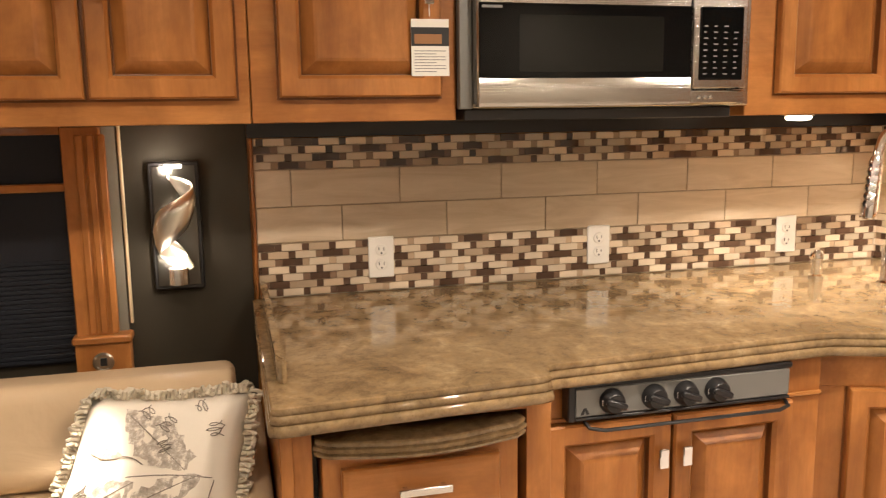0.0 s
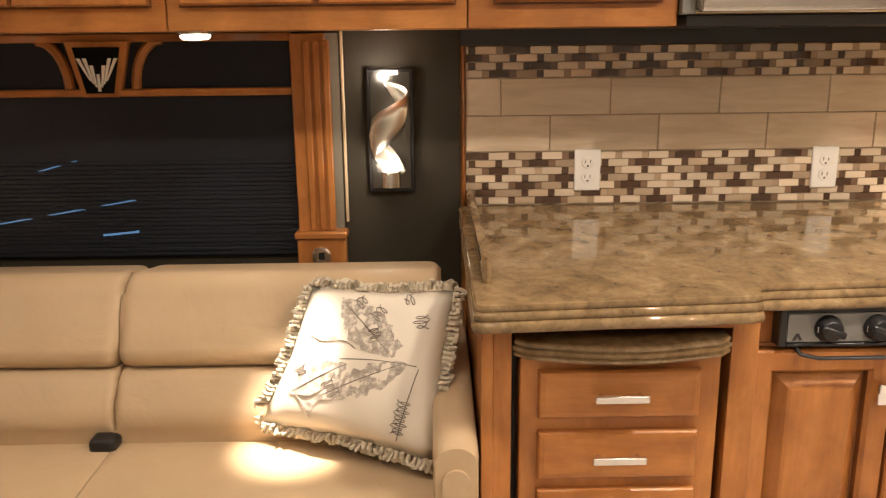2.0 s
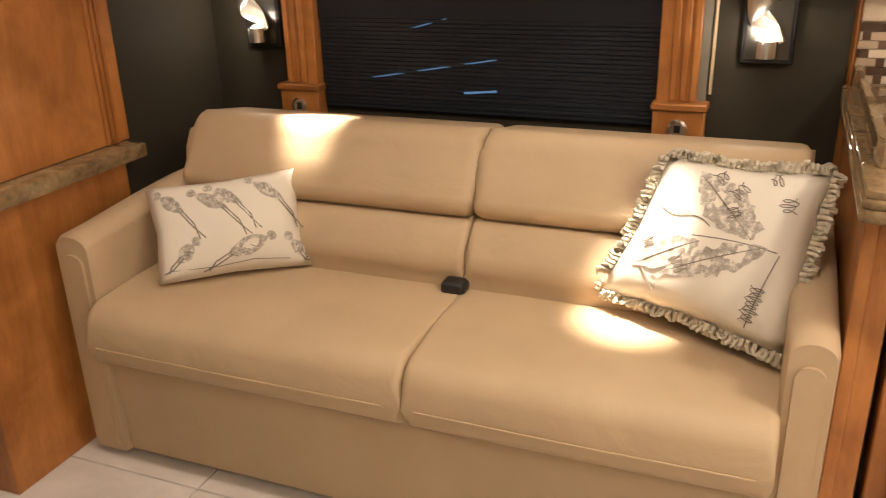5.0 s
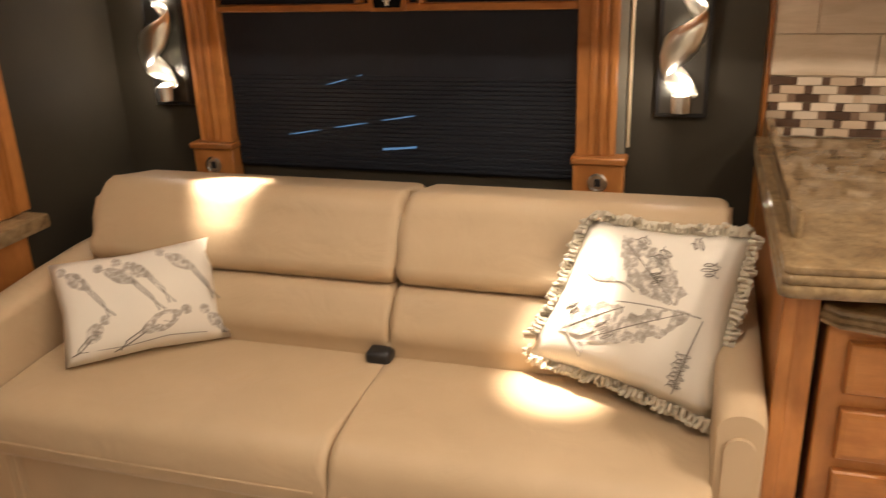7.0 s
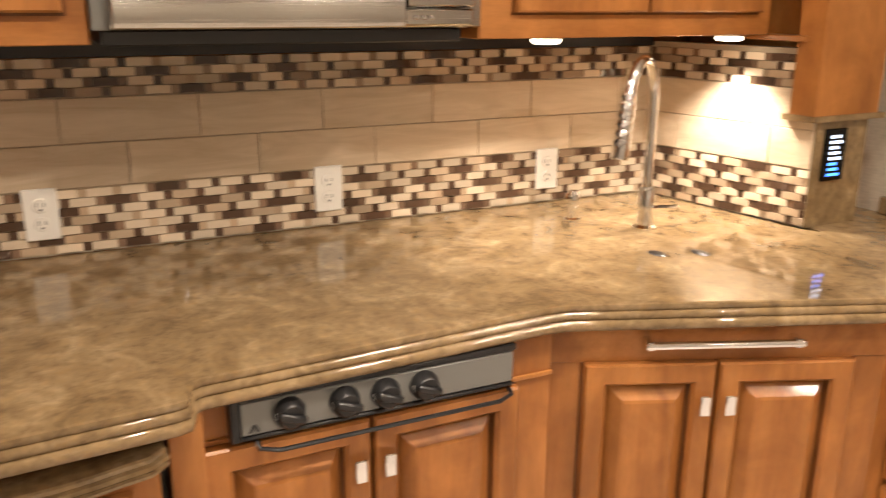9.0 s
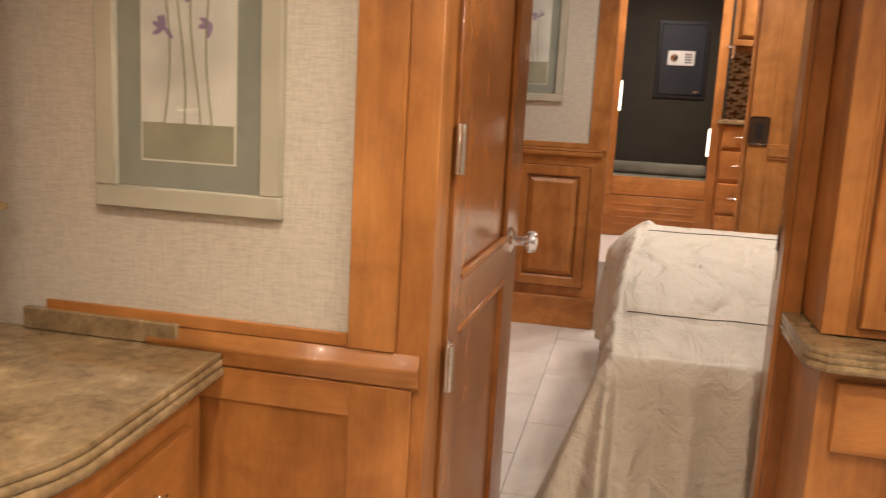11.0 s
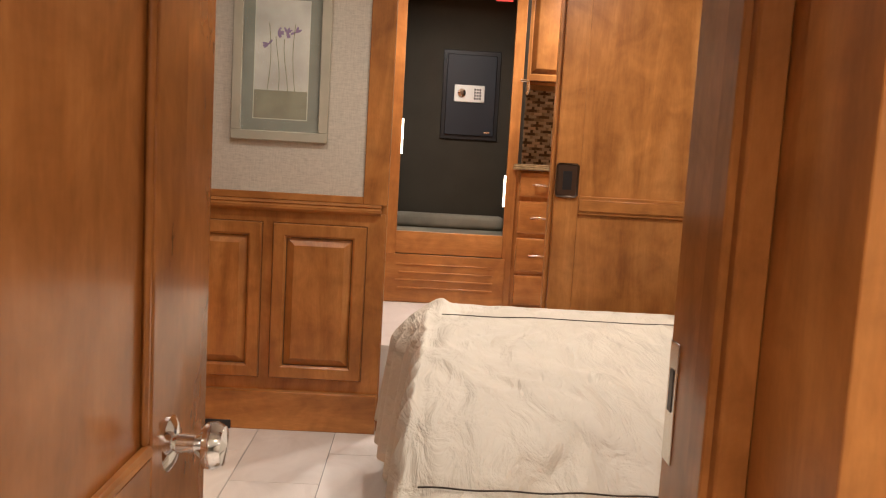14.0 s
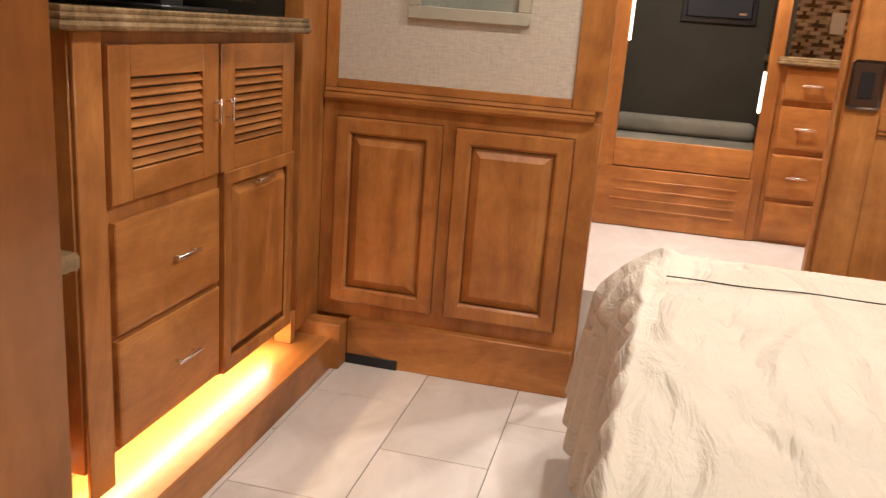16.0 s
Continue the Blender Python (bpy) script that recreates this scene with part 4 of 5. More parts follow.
# ---- bedroom: wall with doors ----
bw = thing("wall_cabinet", (1.0, YB, 0.2), "low built-in wall cabinet with two raised-panel doors", "cabinet")
part("face_frame", box(0.455, 1.515, YB - 0.014, YB - 0.001, 0.19, 1.065, 0.001), wood_v, bw)
BIGR = [(0, 0.017), (0.004, 0.024), (0.052, 0.0235), (0.062, 0.014), (0.0635, 0.0040), (0.0665, 0.0035), (0.099, 0.0235), (0.1005, 0.0250), (0.103, 0.0250)]
for a, b in ((0.515, 0.934), (0.990, 1.428)):
    door_on(bw, facing("-y", a, YB - 0.014, 0.255), b - a, 0.745, wood_v, BIGR)
solid("baseboard_bedroom", box(0.60, 1.512, YB - 0.05, YB - 0.001, 0.0, 0.19, 0.004), wood_x, "tall stained wood baseboard", "baseboard", kind="structure")
fv = thing("floor_vent", (0.71, 6.10, 0), "flat black floor heating vent", "vent")
part("grille", box(0.60, 0.82, YB - 0.058, YB - 0.051, 0.0, 0.042, 0.002), black, fv)
solid("rail_bedroom", prism([(0, 0), (0.010, 0), (0.016, 0.006), (0.026, 0.014), (0.026, 0.026), (0.016, 0.034), (0.020, 0.040), (0.010, 0.050), (0, 0.052)], 0.0, 1.03,
      m=Matrix(((0, 0, 1, 0.462), (-1, 0, 0, YB - 0.014), (0, 1, 0, 1.058), (0, 0, 0, 1)))), wood_x, "moulded wood chair rail in the bedroom", "chair rail", kind="structure", shade=30)
solid("wallpaper_panel", box(0.505, 1.405, YB - 0.006, YB - 0.001, 1.145, 2.60), wallpaper, "linen wallpaper panel in a wood frame", "wallpaper", kind="structure", shade=0)
solid("panel_stile_left", box(0.455, 0.505, YB - 0.016, YB - 0.001, 1.108, 2.60, 0.003), wood_v, "stained wood stile", "trim", kind="structure")
solid("panel_stile_right", box(1.405, 1.52, YB - 0.016, YB - 0.001, 1.108, 2.60, 0.003), wood_v, "stained wood stile", "trim", kind="structure")
solid("panel_sill", box(0.505, 1.405, YB - 0.016, YB - 0.001, 1.110, 1.145, 0.003), wood_x, "stained wood strip above the chair rail", "trim", kind="structure")
picture(0.772, 1.224, 1.385, 2.13, YB - 0.006, 0.24, "iris print in a pale wood frame with a sage mat")

# corner post and lit platform by the dresser
solid("corner_post", box(0.375, 0.452, 5.93, YB - 0.001, 0.17, 2.60, 0.004), wood_v, "stained wood corner post", "post", kind="structure")
wall("wall_slide_bedroom_end", -0.29, 0.374, 5.94, 5.96, 0.135, 2.60, wallgrey, "charcoal vinyl end wall of the bedroom slide-out")
pl = thing("dresser_platform", (0.4, 5.2, 0), "stained wood platform lit from below the dresser", "platform", kind="structure")
part("top_board", box(-0.29, 0.568, 3.9, 6.02, 0.118, 0.135, 0.003), wood_y, pl)
part("front_board", box(0.552, 0.566, 3.9, 6.02, 0.0, 0.118, 0.002), wood_y, pl)
part("back_board", box(0.30, 0.31, 4.5, 5.90, 0.135, 0.235), wood_y, pl)
part("end_block", box(0.40, 0.60, 6.02, YB - 0.052, 0.0, 0.19, 0.003), wood_v, pl)
part("corner_block", box(0.38, 0.45, 5.89, 5.93, 0.135, 0.26, 0.003), wood_v, pl)
d = bpy.data.lights.new("toe_lamp", "AREA")
d.shape, d.size, d.size_y, d.energy, d.color = "RECTANGLE", 0.03, 1.30, 8.0, (1.0, 0.72, 0.42)
tl = new("toe_lamp", d)
tl.matrix_world = Matrix.Translation((0.385, 5.18, 0.230))
tagged(tl, kind="structure")
led = thing("toe_light_strip", (0.36, 5.18, 0.232), "warm light strip under the dresser", "light strip")
part("strip", box(0.35, 0.365, 4.55, 5.85, 0.232, 0.238), glow_soft, led)

# ---- dresser ----
DX = 0.45
dz = thing("dresser", (0.2, 5.2, 0.24), "stained maple dresser with louvred doors, drawers and a stone top", "dresser")
part("body", box(-0.25, DX, 4.66, 5.855, 0.24, 1.305, 0.003), wood_v, dz)
part("stone_top", ribbed_slab([(-0.29, 4.60), (DX + 0.035, 4.60), (DX + 0.055, 4.62), (DX + 0.055, 5.855), (DX + 0.03, 5.885), (-0.29, 5.885)], ribs(1.358, 0.95), {1, 2, 3, 4}), granite, dz, shade=20)
part("edge_stile", box(DX, DX + 0.012, 4.665, 4.765, 0.16, 1.305, 0.003), wood_v, dz)
for a, b in ((4.775, 5.285), (5.300, 5.815)):
    m = facing("+x", DX, a, 0.90)
    w, h = b - a, 0.375
    dd = part("louvre_door", box(0, 0.085, 0, h, 0, 0.02, 0.002, m=m), wood_v, dz, "louvred door")
    for nm, q in (("stile", (w - 0.085, w, 0, h)), ("rail", (0.085, w - 0.085, 0, 0.075)), ("rail", (0.085, w - 0.085, h - 0.075, h))):
        part(nm, box(*q, 0, 0.02, 0.002, m=m), wood_v if nm == "stile" else wood_y, dd)
    # black sheet: the shade in the gaps between slats is put into its colour
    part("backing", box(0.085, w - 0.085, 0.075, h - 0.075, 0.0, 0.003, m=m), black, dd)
    for k in range(9):
        z = 0.088 + k * 0.0245
        part("slat", box(0.085, w - 0.085, -0.010, 0.010, -0.0025, 0.0025, m=shift(m, 0, z, 0.010) @ Matrix.Rotation(radians(-38), 4, "X")), wood_y, dd)
    bar_pull(dd, shift(m, w - 0.03 if a < 5 else 0.03, h / 2, 0.02) @ Matrix.Rotation(radians(90), 4, "Z"), 0.07, 0.008)
for z0, z1 in ((0.565, 0.855), (0.258, 0.548)):
    m = facing("+x", DX, 4.785, z0)
    dr = door_on(dz, m, 0.51, z1 - z0, wood_y, SLAB, "drawer")
    bar_pull(dr, shift(m, 0.30, (z1 - z0) / 2, 0.018), 0.12, 0.010)
m = facing("+x", DX, 5.320, 0.245)
dr = door_on(dz, m, 0.505, 0.655, wood_v, RAISED)
bar_pull(dr, shift(m, 0.25, 0.60, 0.018), 0.11, 0.010)
tv = thing("television", (0.35, 5.2, 1.358), "flat black television on the dresser", "television")
part("screen", box(0.33, 0.37, 4.72, 5.73, 1.395, 1.98, 0.006), blackgloss, tv)
part("stand", box(0.22, 0.44, 5.05, 5.40, 1.358, 1.37, 0.004), black, tv)
part("neck", box(0.33, 0.36, 5.17, 5.28, 1.37, 1.41), black, tv)
dk = thing("side_desk", (0.3, 4.2, 0), "stained maple side desk with a stone top", "desk")
part("stone_top", box(-0.29, 0.52, 4.05, 4.59, 0.800, 0.842, 0.008), granite, dk)
part("body", box(-0.25, 0.47, 4.08, 4.57, 0.135, 0.800, 0.003), wood_v, dk)

# ---- rear bath ----
YC = 7.45
cl = thing("closet_wall", (1.9, YC, FL2), "stained wood closet front with a low vented panel", "closet", kind="structure")
part("stile_left", box(1.46, 1.535, YC, YC + 0.03, FL2, 2.62, 0.002), wood_v, cl)
part("stile_right", box(2.21, 2.275, YC, YC + 0.03, FL2, 2.62, 0.002), wood_v, cl)
part("apron", box(1.535, 2.21, YC, YC + 0.03, 0.735, 0.875, 0.002), wood_x, cl)
part("vent_panel", box(1.465, 2.232, YC - 0.014, YC - 0.001, FL2 + 0.004, 0.730, 0.002), wood_x, cl)
for k in range(4):
    part("vent_slat", box(1.56 - 0.02 * (k % 2), 2.16, YC - 0.020, YC - 0.014, 0.512 + 0.05 * k, 0.522 + 0.05 * k, 0.002), wood_x, cl)
wall("closet_side_left", 1.46, 1.50, YC + 0.03, 8.0, FL2, 2.62, wallgrey, "charcoal closet side")
wall("closet_side_right", 2.26, 2.30, YC + 0.03, 8.0, FL2, 2.62, wallgrey, "charcoal closet side")
wall("closet_back", 1.46, 2.30, 8.0, 8.05, FL2, 2.62, wallgrey, "charcoal closet back wall")
solid("closet_floor", box(1.50, 2.26, YC + 0.03, 8.0, FL2, 0.868), carpet, "carpeted closet floor", "floor", kind="structure", shade=0)
cb = thing("carpet_roll", (1.87, 7.93, 0.87), "rolled taupe carpet edge at the closet's back", "carpet")
part("roll", box(1.505, 2.255, 7.86, 7.998, 0.869, 0.965, 0.03, seg=3), carpet, cb)
rod = thing("closet_rod", (1.87, 7.7, 2.52), "polished chrome closet hanging rod", "closet rod")
part("bar", tube([(1.5, 7.68, 2.47), (2.26, 7.68, 2.47)], 0.014, 12), chrome, rod)
for x in (1.541, 2.203):
    ls = thing("closet_light", (x, YC + 0.05, 1.5), "vertical warm light strip on the closet jamb", "light strip", "closet lights")
    z0, z1 = (1.36, 1.58) if x < 2 else (1.06, 1.26)
    part("lens", box(x - 0.006, x + 0.006, YC + 0.006, YC + 0.028, z0, z1, 0.003), glow_warm, ls)
safe = thing("wall_safe", (1.98, 7.99, 1.48), "black steel wall safe with a silver keypad plate", "safe")
part("flange", box(1.785, 2.178, 7.985, 7.999, 1.480, 2.085, 0.003), black, safe)
sdoor = part("door", box(1.812, 2.152, 7.972, 7.985, 1.510, 2.055, 0.004), mat_new("black_powder_coat", rough=0.5, color=(0.006, 0.008, 0.013)), safe)
part("keypad_plate", box(1.868, 2.075, 7.960, 7.972, 1.735, 1.850, 0.004), white, sdoor)
part("dial", lathe([(0.030, 0), (0.028, 0.010), (0.012, 0.016)], facing("-y", 1.918, 7.960, 1.795), 20), chrome, sdoor)
bm = bmesh.new()
for r in range(4):
    for c in range(3):
        box(2.003 + c * 0.018, 2.015 + c * 0.018, 7.957, 7.960, 1.755 + r * 0.020, 1.768 + r * 0.020, bm=bm)
part("keys", bm, black, sdoor)
part("maker_mark", box(2.085, 2.125, 7.9712, 7.972, 1.530, 1.541), nickel, sdoor)
tag = thing("red_tag", (2.15, YC + 0.02, 2.2), "red paper tag hanging in the closet opening", "tag")
part("card", box(2.075, 2.180, YC - 0.006, YC - 0.003, 2.325, 2.46, 0.001), mat_new("red_card", rough=0.6, color=(0.65, 0.03, 0.02)), tag)
part("string", tube([(2.13, YC - 0.004, 2.46), (2.13, YC - 0.004, 2.61)], 0.002, 6), white, tag)
va = thing("vanity", (2.6, 7.6, FL2), "stained maple vanity with three drawers and a stone top", "vanity")
part("body", box(2.276, 3.7, YC + 0.02, 8.2, FL2, 1.30, 0.002), wood_v, va)
part("stone_top", ribbed_slab([(2.25, 8.2), (2.25, YC - 0.02), (3.7, YC - 0.02), (3.7, 8.2)], ribs(1.338, 0.66), {1, 2}), granite, va)
for z0, z1 in ((1.135, 1.285), (0.90, 1.105), (0.655, 0.87), (0.44, 0.63)):
    m = facing("-y", 2.300, YC + 0.02, z0)
    dr = door_on(va, m, 0.30, z1 - z0, wood_x, SLAB, "drawer")
    if z0 > 0.5:
        bar_pull(dr, shift(m, 0.125, (z1 - z0) / 2, 0.018), 0.10, 0.010)
vm = solid("backsplash_bath", box(2.28, 3.7, 8.2, 8.22, 1.33, 1.95), grout, "woven mosaic backsplash in the bath", "backsplash", kind="structure", shade=0)
bo = thing("bath_outlet", (2.62, 8.19, 1.5), "white outlet plate on the bath mosaic", "outlet")
part("plate", box(2.585, 2.66, 8.186, 8.194, 1.47, 1.585, 0.002), white, bo)
uc = thing("medicine_cabinet", (2.6, 7.9, 1.85), "stained maple wall cabinet above the vanity", "cabinet")
part("body", box(2.285, 3.7, 7.78, 8.2, 1.86, 2.62, 0.002), wood_v, uc)
door_on(uc, facing("-y", 2.31, 7.78, 1.885), 0.34, 0.68, wood_v)
hk = thing("robe_hook", (2.29, 7.45, 1.83), "chrome robe hook on the closet stile", "hook")
part("hook", tube([(2.262, YC, 1.85), (2.262, YC - 0.05, 1.85), (2.30, YC - 0.055, 1.848), (2.305, YC - 0.055, 1.80), (2.295, YC - 0.055, 1.765)], 0.010, 10), chrome, hk)
lamp_spot("closet_lamp", 1.87, YC + 0.12, 2.55, 3.0, 140, 0.9)

# sliding door to the bath
pk = thing("sliding_door", (2.7, 6.2, 0.02), "stained wood sliding door with two flat panels and a bronze pull", "door")
PY = YB + 0.035
for nm, a, b, c, d, mt in (("stile", 2.318, 2.437, 0.02, 2.60, wood_v), ("stile", 3.085, 3.20, 0.02, 2.60, wood_v), ("rail", 2.437, 3.085, 1.115, 1.205, wood_x), ("rail", 2.437, 3.085, 0.02, 0.24, wood_x), ("rail", 2.437, 3.085, 2.46, 2.60, wood_x)):
    part(nm, box(a, b, PY, PY + 0.036, c, d, 0.003), mt, pk)
part("panel", box(2.435, 3.087, PY + 0.012, PY + 0.026, 0.23, 1.12), wood_v, pk)
part("panel", box(2.435, 3.087, PY + 0.012, PY + 0.026, 1.20, 2.47), wood_v, pk)
part("moulding", box(2.437, 3.085, PY - 0.006, PY, 1.13, 1.19, 0.004), wood_x, pk)
lt = part("pull_plate", box(2.318, 2.428, PY - 0.004, PY, 1.195, 1.360, 0.012), mat_new("aged_bronze", rough=0.35, metal=0.8, color=(0.10, 0.065, 0.045)), pk, "aged bronze flush pull")
part("slot", box(2.352, 2.396, PY - 0.006, PY - 0.004, 1.232, 1.322, 0.0015), black, lt)

# ---- floor tiles ----
TX, TY = 0.398, 0.752


def floor_tiles():
    for c in range(-1, 5):
        y = 5.704 - 5 * TY + (TY / 2 if c % 2 == 0 else 0.0)
        while y < 6.48:
            x0, x1, y0, y1 = max(0.584 + c * TX, 0.22), 0.584 + (c + 1) * TX, max(y, 2.345), min(y + TY, 6.48)
            if y1 - y0 > 0.02:
                part("floor_tile", box(x0 + 0.002, x1 - 0.002, y0 + 0.002, y1 - 0.002, -0.012, 0.0, 0.0015), floor_tile, floor, shade=0)
            y += TY
    for i in range(8):
        for j in range(10):
            x, y = 0.595 + i * 0.33, -3.0 + j * 0.5345
            part("floor_tile", box(x + 0.002, x + 0.328, y + 0.002, y + 0.5325, -0.012, 0.0, 0.0015), floor_tile, floor, shade=0)


floor_tiles()


# ---- bed ----
def bed():
    t = thing("bed", (2.7, 4.6, 0), "bed under a champagne satin spread with dark piping", "bed")
    X0, X1, Y0, Y1, ZT = 1.668, 3.70, 3.58, 5.66, 0.75
    part("mattress", box(X0 + 0.05, X1, Y0 + 0.80, Y1 - 0.06, 0.15, ZT - 0.07, 0.05, seg=3), white, t)
    part("base", box(X0 + 0.08, X1, Y0 + 0.08, Y0 + 0.80, 0.05, 0.48, 0.03, seg=2), white, t)
    bm = bmesh.new()
    nu, nv = 130, 150
    drop = 0.62
    grid = []

    def fold(s, lo, hi):
        """Distance along the cloth -> (flat place, drop)."""
        if s < lo:
            return lo, lo - s
        if s > hi:
            return hi, s - hi
        return s, 0.0
    for i in range(nu + 1):
        row = []
        u = X0 - drop + (X1 - X0 + drop) * i / nu
        for j in range(nv + 1):
            v = Y0 - drop + (Y1 - Y0 + 2 * drop) * j / nv
            x, dx = fold(u, X0, 1e9)
            y, dy = fold(v, Y0, Y1)
            d = max(dx, dy) if not (dx and dy) else math.hypot(dx, dy) * 0.86
            d = min(d, drop)
            sag = min(1.0, max(0.0, (4.40 - y) / 0.80))
            z = ZT - 0.155 * sag * sag * (3 - 2 * sag) - d
            near = dy / (dx + dy) if v < Y0 and dx + dy > 0 else 0.0
            out = 0.03 * min(1, d / 0.06) + (0.045 + (0.32 if dx else 0.06) * near ** 0.5) * (d / drop) ** (1.1 - 0.3 * near)
            if dx:
                out += 0.11 * min(1.0, max(0.0, (v - 5.1) / 0.5)) * min(1.0, d / 0.15)
            w = noise.noise(Vector((u * 1.6, v * 1.6, 0.3)))
            if dx or dy:
                s = v if dx and not dy else u
                ripple = (0.042 if v < Y0 else 0.030) * (d / drop) ** 0.6 * math.sin(s * 34 + 3.0 * noise.noise(Vector((s * 2.0, 1.7, 0)))) + 0.02 * w * d / drop
                if dx and dy:
                    a = math.atan2(dy, dx)
                    ripple = 0.05 * (d / drop) * math.sin(a * 9)
                    n2 = Vector((-dx, -dy if v < Y0 else dy, 0)).normalized()
                    x, y = X0 + n2.x * (out + ripple), (Y0 if v < Y0 else Y1) + n2.y * (out + ripple)
                elif dx:
                    x -= out + ripple
                else:
                    y += (-1 if v < Y0 else 1) * (out + ripple)
            else:
                e = min(u - X0, v - Y0, Y1 - v)
                z -= 0.028 * math.exp(-max(e, 0) / 0.035)
                wx = 0.25 * noise.noise(Vector((u * 1.7, v * 1.7, 3.3)))
                wr = 0.014 * noise.noise(Vector((u * 3.0, v * 1.5, 4.1))) - 0.040 * abs(noise.noise(Vector(((u + wx) * 5.5, (v - wx) * 1.6, 2.2)))) - 0.026 * abs(noise.noise(Vector(((u + wx) * 11.0 + v * 2.0, (v + wx) * 4.0, 8.2)))) + 0.012
                z += wr
                z += 0.03 * math.exp(-((u - X0) ** 2 + (v - Y1) ** 2) / 0.020) + 0.016 * math.exp(-(((u - X0) - (Y1 - v)) / 0.03) ** 2 - (u - X0) / 0.25)
                for sy in (Y0 + 0.33, Y1 - 0.30):
                    z -= 0.012 * math.exp(-((v - sy) / 0.010) ** 2) * (1 if u < 3.0 else 0.4)
                for sx in (X0 + 0.5, X0 + 1.0):
                    z -= 0.006 * math.exp(-((u - sx) / 0.012) ** 2)
            x += 0.075 * min(1.0, max(0.0, (y - 3.9) / 1.7)) * max(0.0, 1 - max(0.0, u - X0) / 0.8)
            row.append(bm.verts.new((x, y, max(z, 0.03))))
        grid.append(row)
    for i in range(nu):
        for j in range(nv):
            bm.faces.new((grid[i][j], grid[i + 1][j], grid[i + 1][j + 1], grid[i][j + 1]))
    ob = part("bedspread", bm, bedmat, t, "champagne satin bedspread", shade=180)
    md = ob.modifiers.new("thick", "SOLIDIFY")
    md.thickness = 0.008
    md2 = ob.modifiers.new("sub", "SUBSURF")
    md2.levels = md2.render_levels = 1
    for sy, xa, xb in ((Y0 + 0.33, 1.70, 2.45), (Y1 - 0.30, 1.78, 3.1)):
        pts = [(xa + (xb - xa) * k / 30, sy + 0.004 * math.sin(k), ZT - 0.155 * (lambda q: q * q * (3 - 2 * q))(min(1.0, max(0.0, (4.40 - sy) / 0.80))) + 0.004 + 0.010 * noise.noise(Vector(((xa + (xb - xa) * k / 30) * 3.0, sy * 1.5, 4.1)))) for k in range(31)]
        part("piping", tube(pts, 0.0022, 6), piping, t, "dark piping seam")
    return t


bed()


def pillow_mesh(w, h, th, bm=None, m=None, n=14, puff=0.5):
    own = bmesh.new()
    sides = []
    for s in (1, -1):
        g = []
        for i in range(n + 1):
            row = []
            for j in range(n + 1):
                a, b = -1 + 2 * i / n, -1 + 2 * j / n
                k = max(0.0, (1 - a * a) * (1 - b * b)) ** puff
                pinch = 1 - 0.07 * (1 - abs(a)) * (abs(b) ** 3) - 0.0
                pinch2 = 1 - 0.07 * (1 - abs(b)) * (abs(a) ** 3)
                wr = 0.04 * noise.noise(Vector((a * 2.2, b * 2.2, s + w))) * k
                row.append(own.verts.new((a * w / 2 * pinch2, b * h / 2 * pinch, s * th / 2 * (k + wr))))
            g.append(row)
        sides.append(g)
        for i in range(n):
            for j in range(n):
                f = (g[i][j], g[i + 1][j], g[i + 1][j + 1], g[i][j + 1])
                own.faces.new(f if s > 0 else f[::-1])
    bmesh.ops.remove_doubles(own, verts=own.verts[:], dist=0.0005)
    if m is not None:
        bmesh.ops.transform(own, matrix=m, verts=own.verts[:])
    return merge(bm, own)


# ---- window behind the sofa ----
edge_vinyl = cloth("grey_edge_vinyl", (0.20, 0.19, 0.15))
wn = thing("window_valance", (0.03, -0.96, 0.78), "stained wood window surround with fluted sides and arched valance", "window", kind="structure")
shade_mat = cloth("black_pleated_shade", (0.012, 0.014, 0.020), rough=0.55, weave=300, strength=0.2)
part("shade_upper", box(0.0, 0.012, -1.50, -0.44, 1.03, 1.37), shade_mat, wn, "plain black shade")
sl = part("shade_lower", box(0.0, 0.006, -1.475, -0.445, 0.765, 1.04), shade_mat, wn, "ribbed black day-night shade")
for k in range(22):
    z = 0.77 + k * 0.0122
    part("pleat", box(0.006, 0.013 + 0.002 * (k % 2), -1.47, -0.45, z, z + 0.0118, 0.0022), shade_mat, sl, shade=0)
for s, ya, yb in ((1, -0.462, -0.338), (-1, -1.60, -1.476)):
    part("side_board", box(0.0, 0.040, ya if s > 0 else ya + 0.034, yb - 0.034 if s > 0 else yb, 0.838, 1.37, 0.003), wood_v, wn)
    part("edge_panel", box(0.0, 0.010, yb - 0.034 if s > 0 else ya, yb if s > 0 else ya + 0.034, 0.838, 1.37), edge_vinyl, wn, "narrow grey edge panel")
    outer = yb if s > 0 else ya
    for k in range(3):
        c = ya + 0.042 + 0.026 * k if s > 0 else yb - 0.042 - 0.026 * k
        top = 1.352
        part("flute", box(0.040, 0.046, c - 0.010, c + 0.010, 0.845, top, 0.004), wood_v, wn)
    part("plinth_block", box(0.0, 0.055, ya - 0.004, yb + 0.004, 0.70, 0.826, 0.003), wood_v, wn)
    part("plinth_cap", box(0.0, 0.064, ya - 0.010, yb + 0.010, 0.822, 0.842, 0.004), wood_y, wn)
    em = part("medallion", lathe([(0.026, 0), (0.026, 0.006), (0.020, 0.008), (0.019, 0.004), (0.0, 0.004)], facing("+x", 0.055, (ya + yb) / 2, 0.775), 24), chrome, wn, "round chrome medallion")
    part("inlay", box(-0.008, 0.008, -0.010, 0.010, 0.004, 0.006, m=facing("+x", 0.055, (ya + yb) / 2, 0.775)), black, em)
part("cross_rail", box(0.0, 0.036, -1.476, -0.462, 1.212, 1.232, 0.004), wood_y, wn)
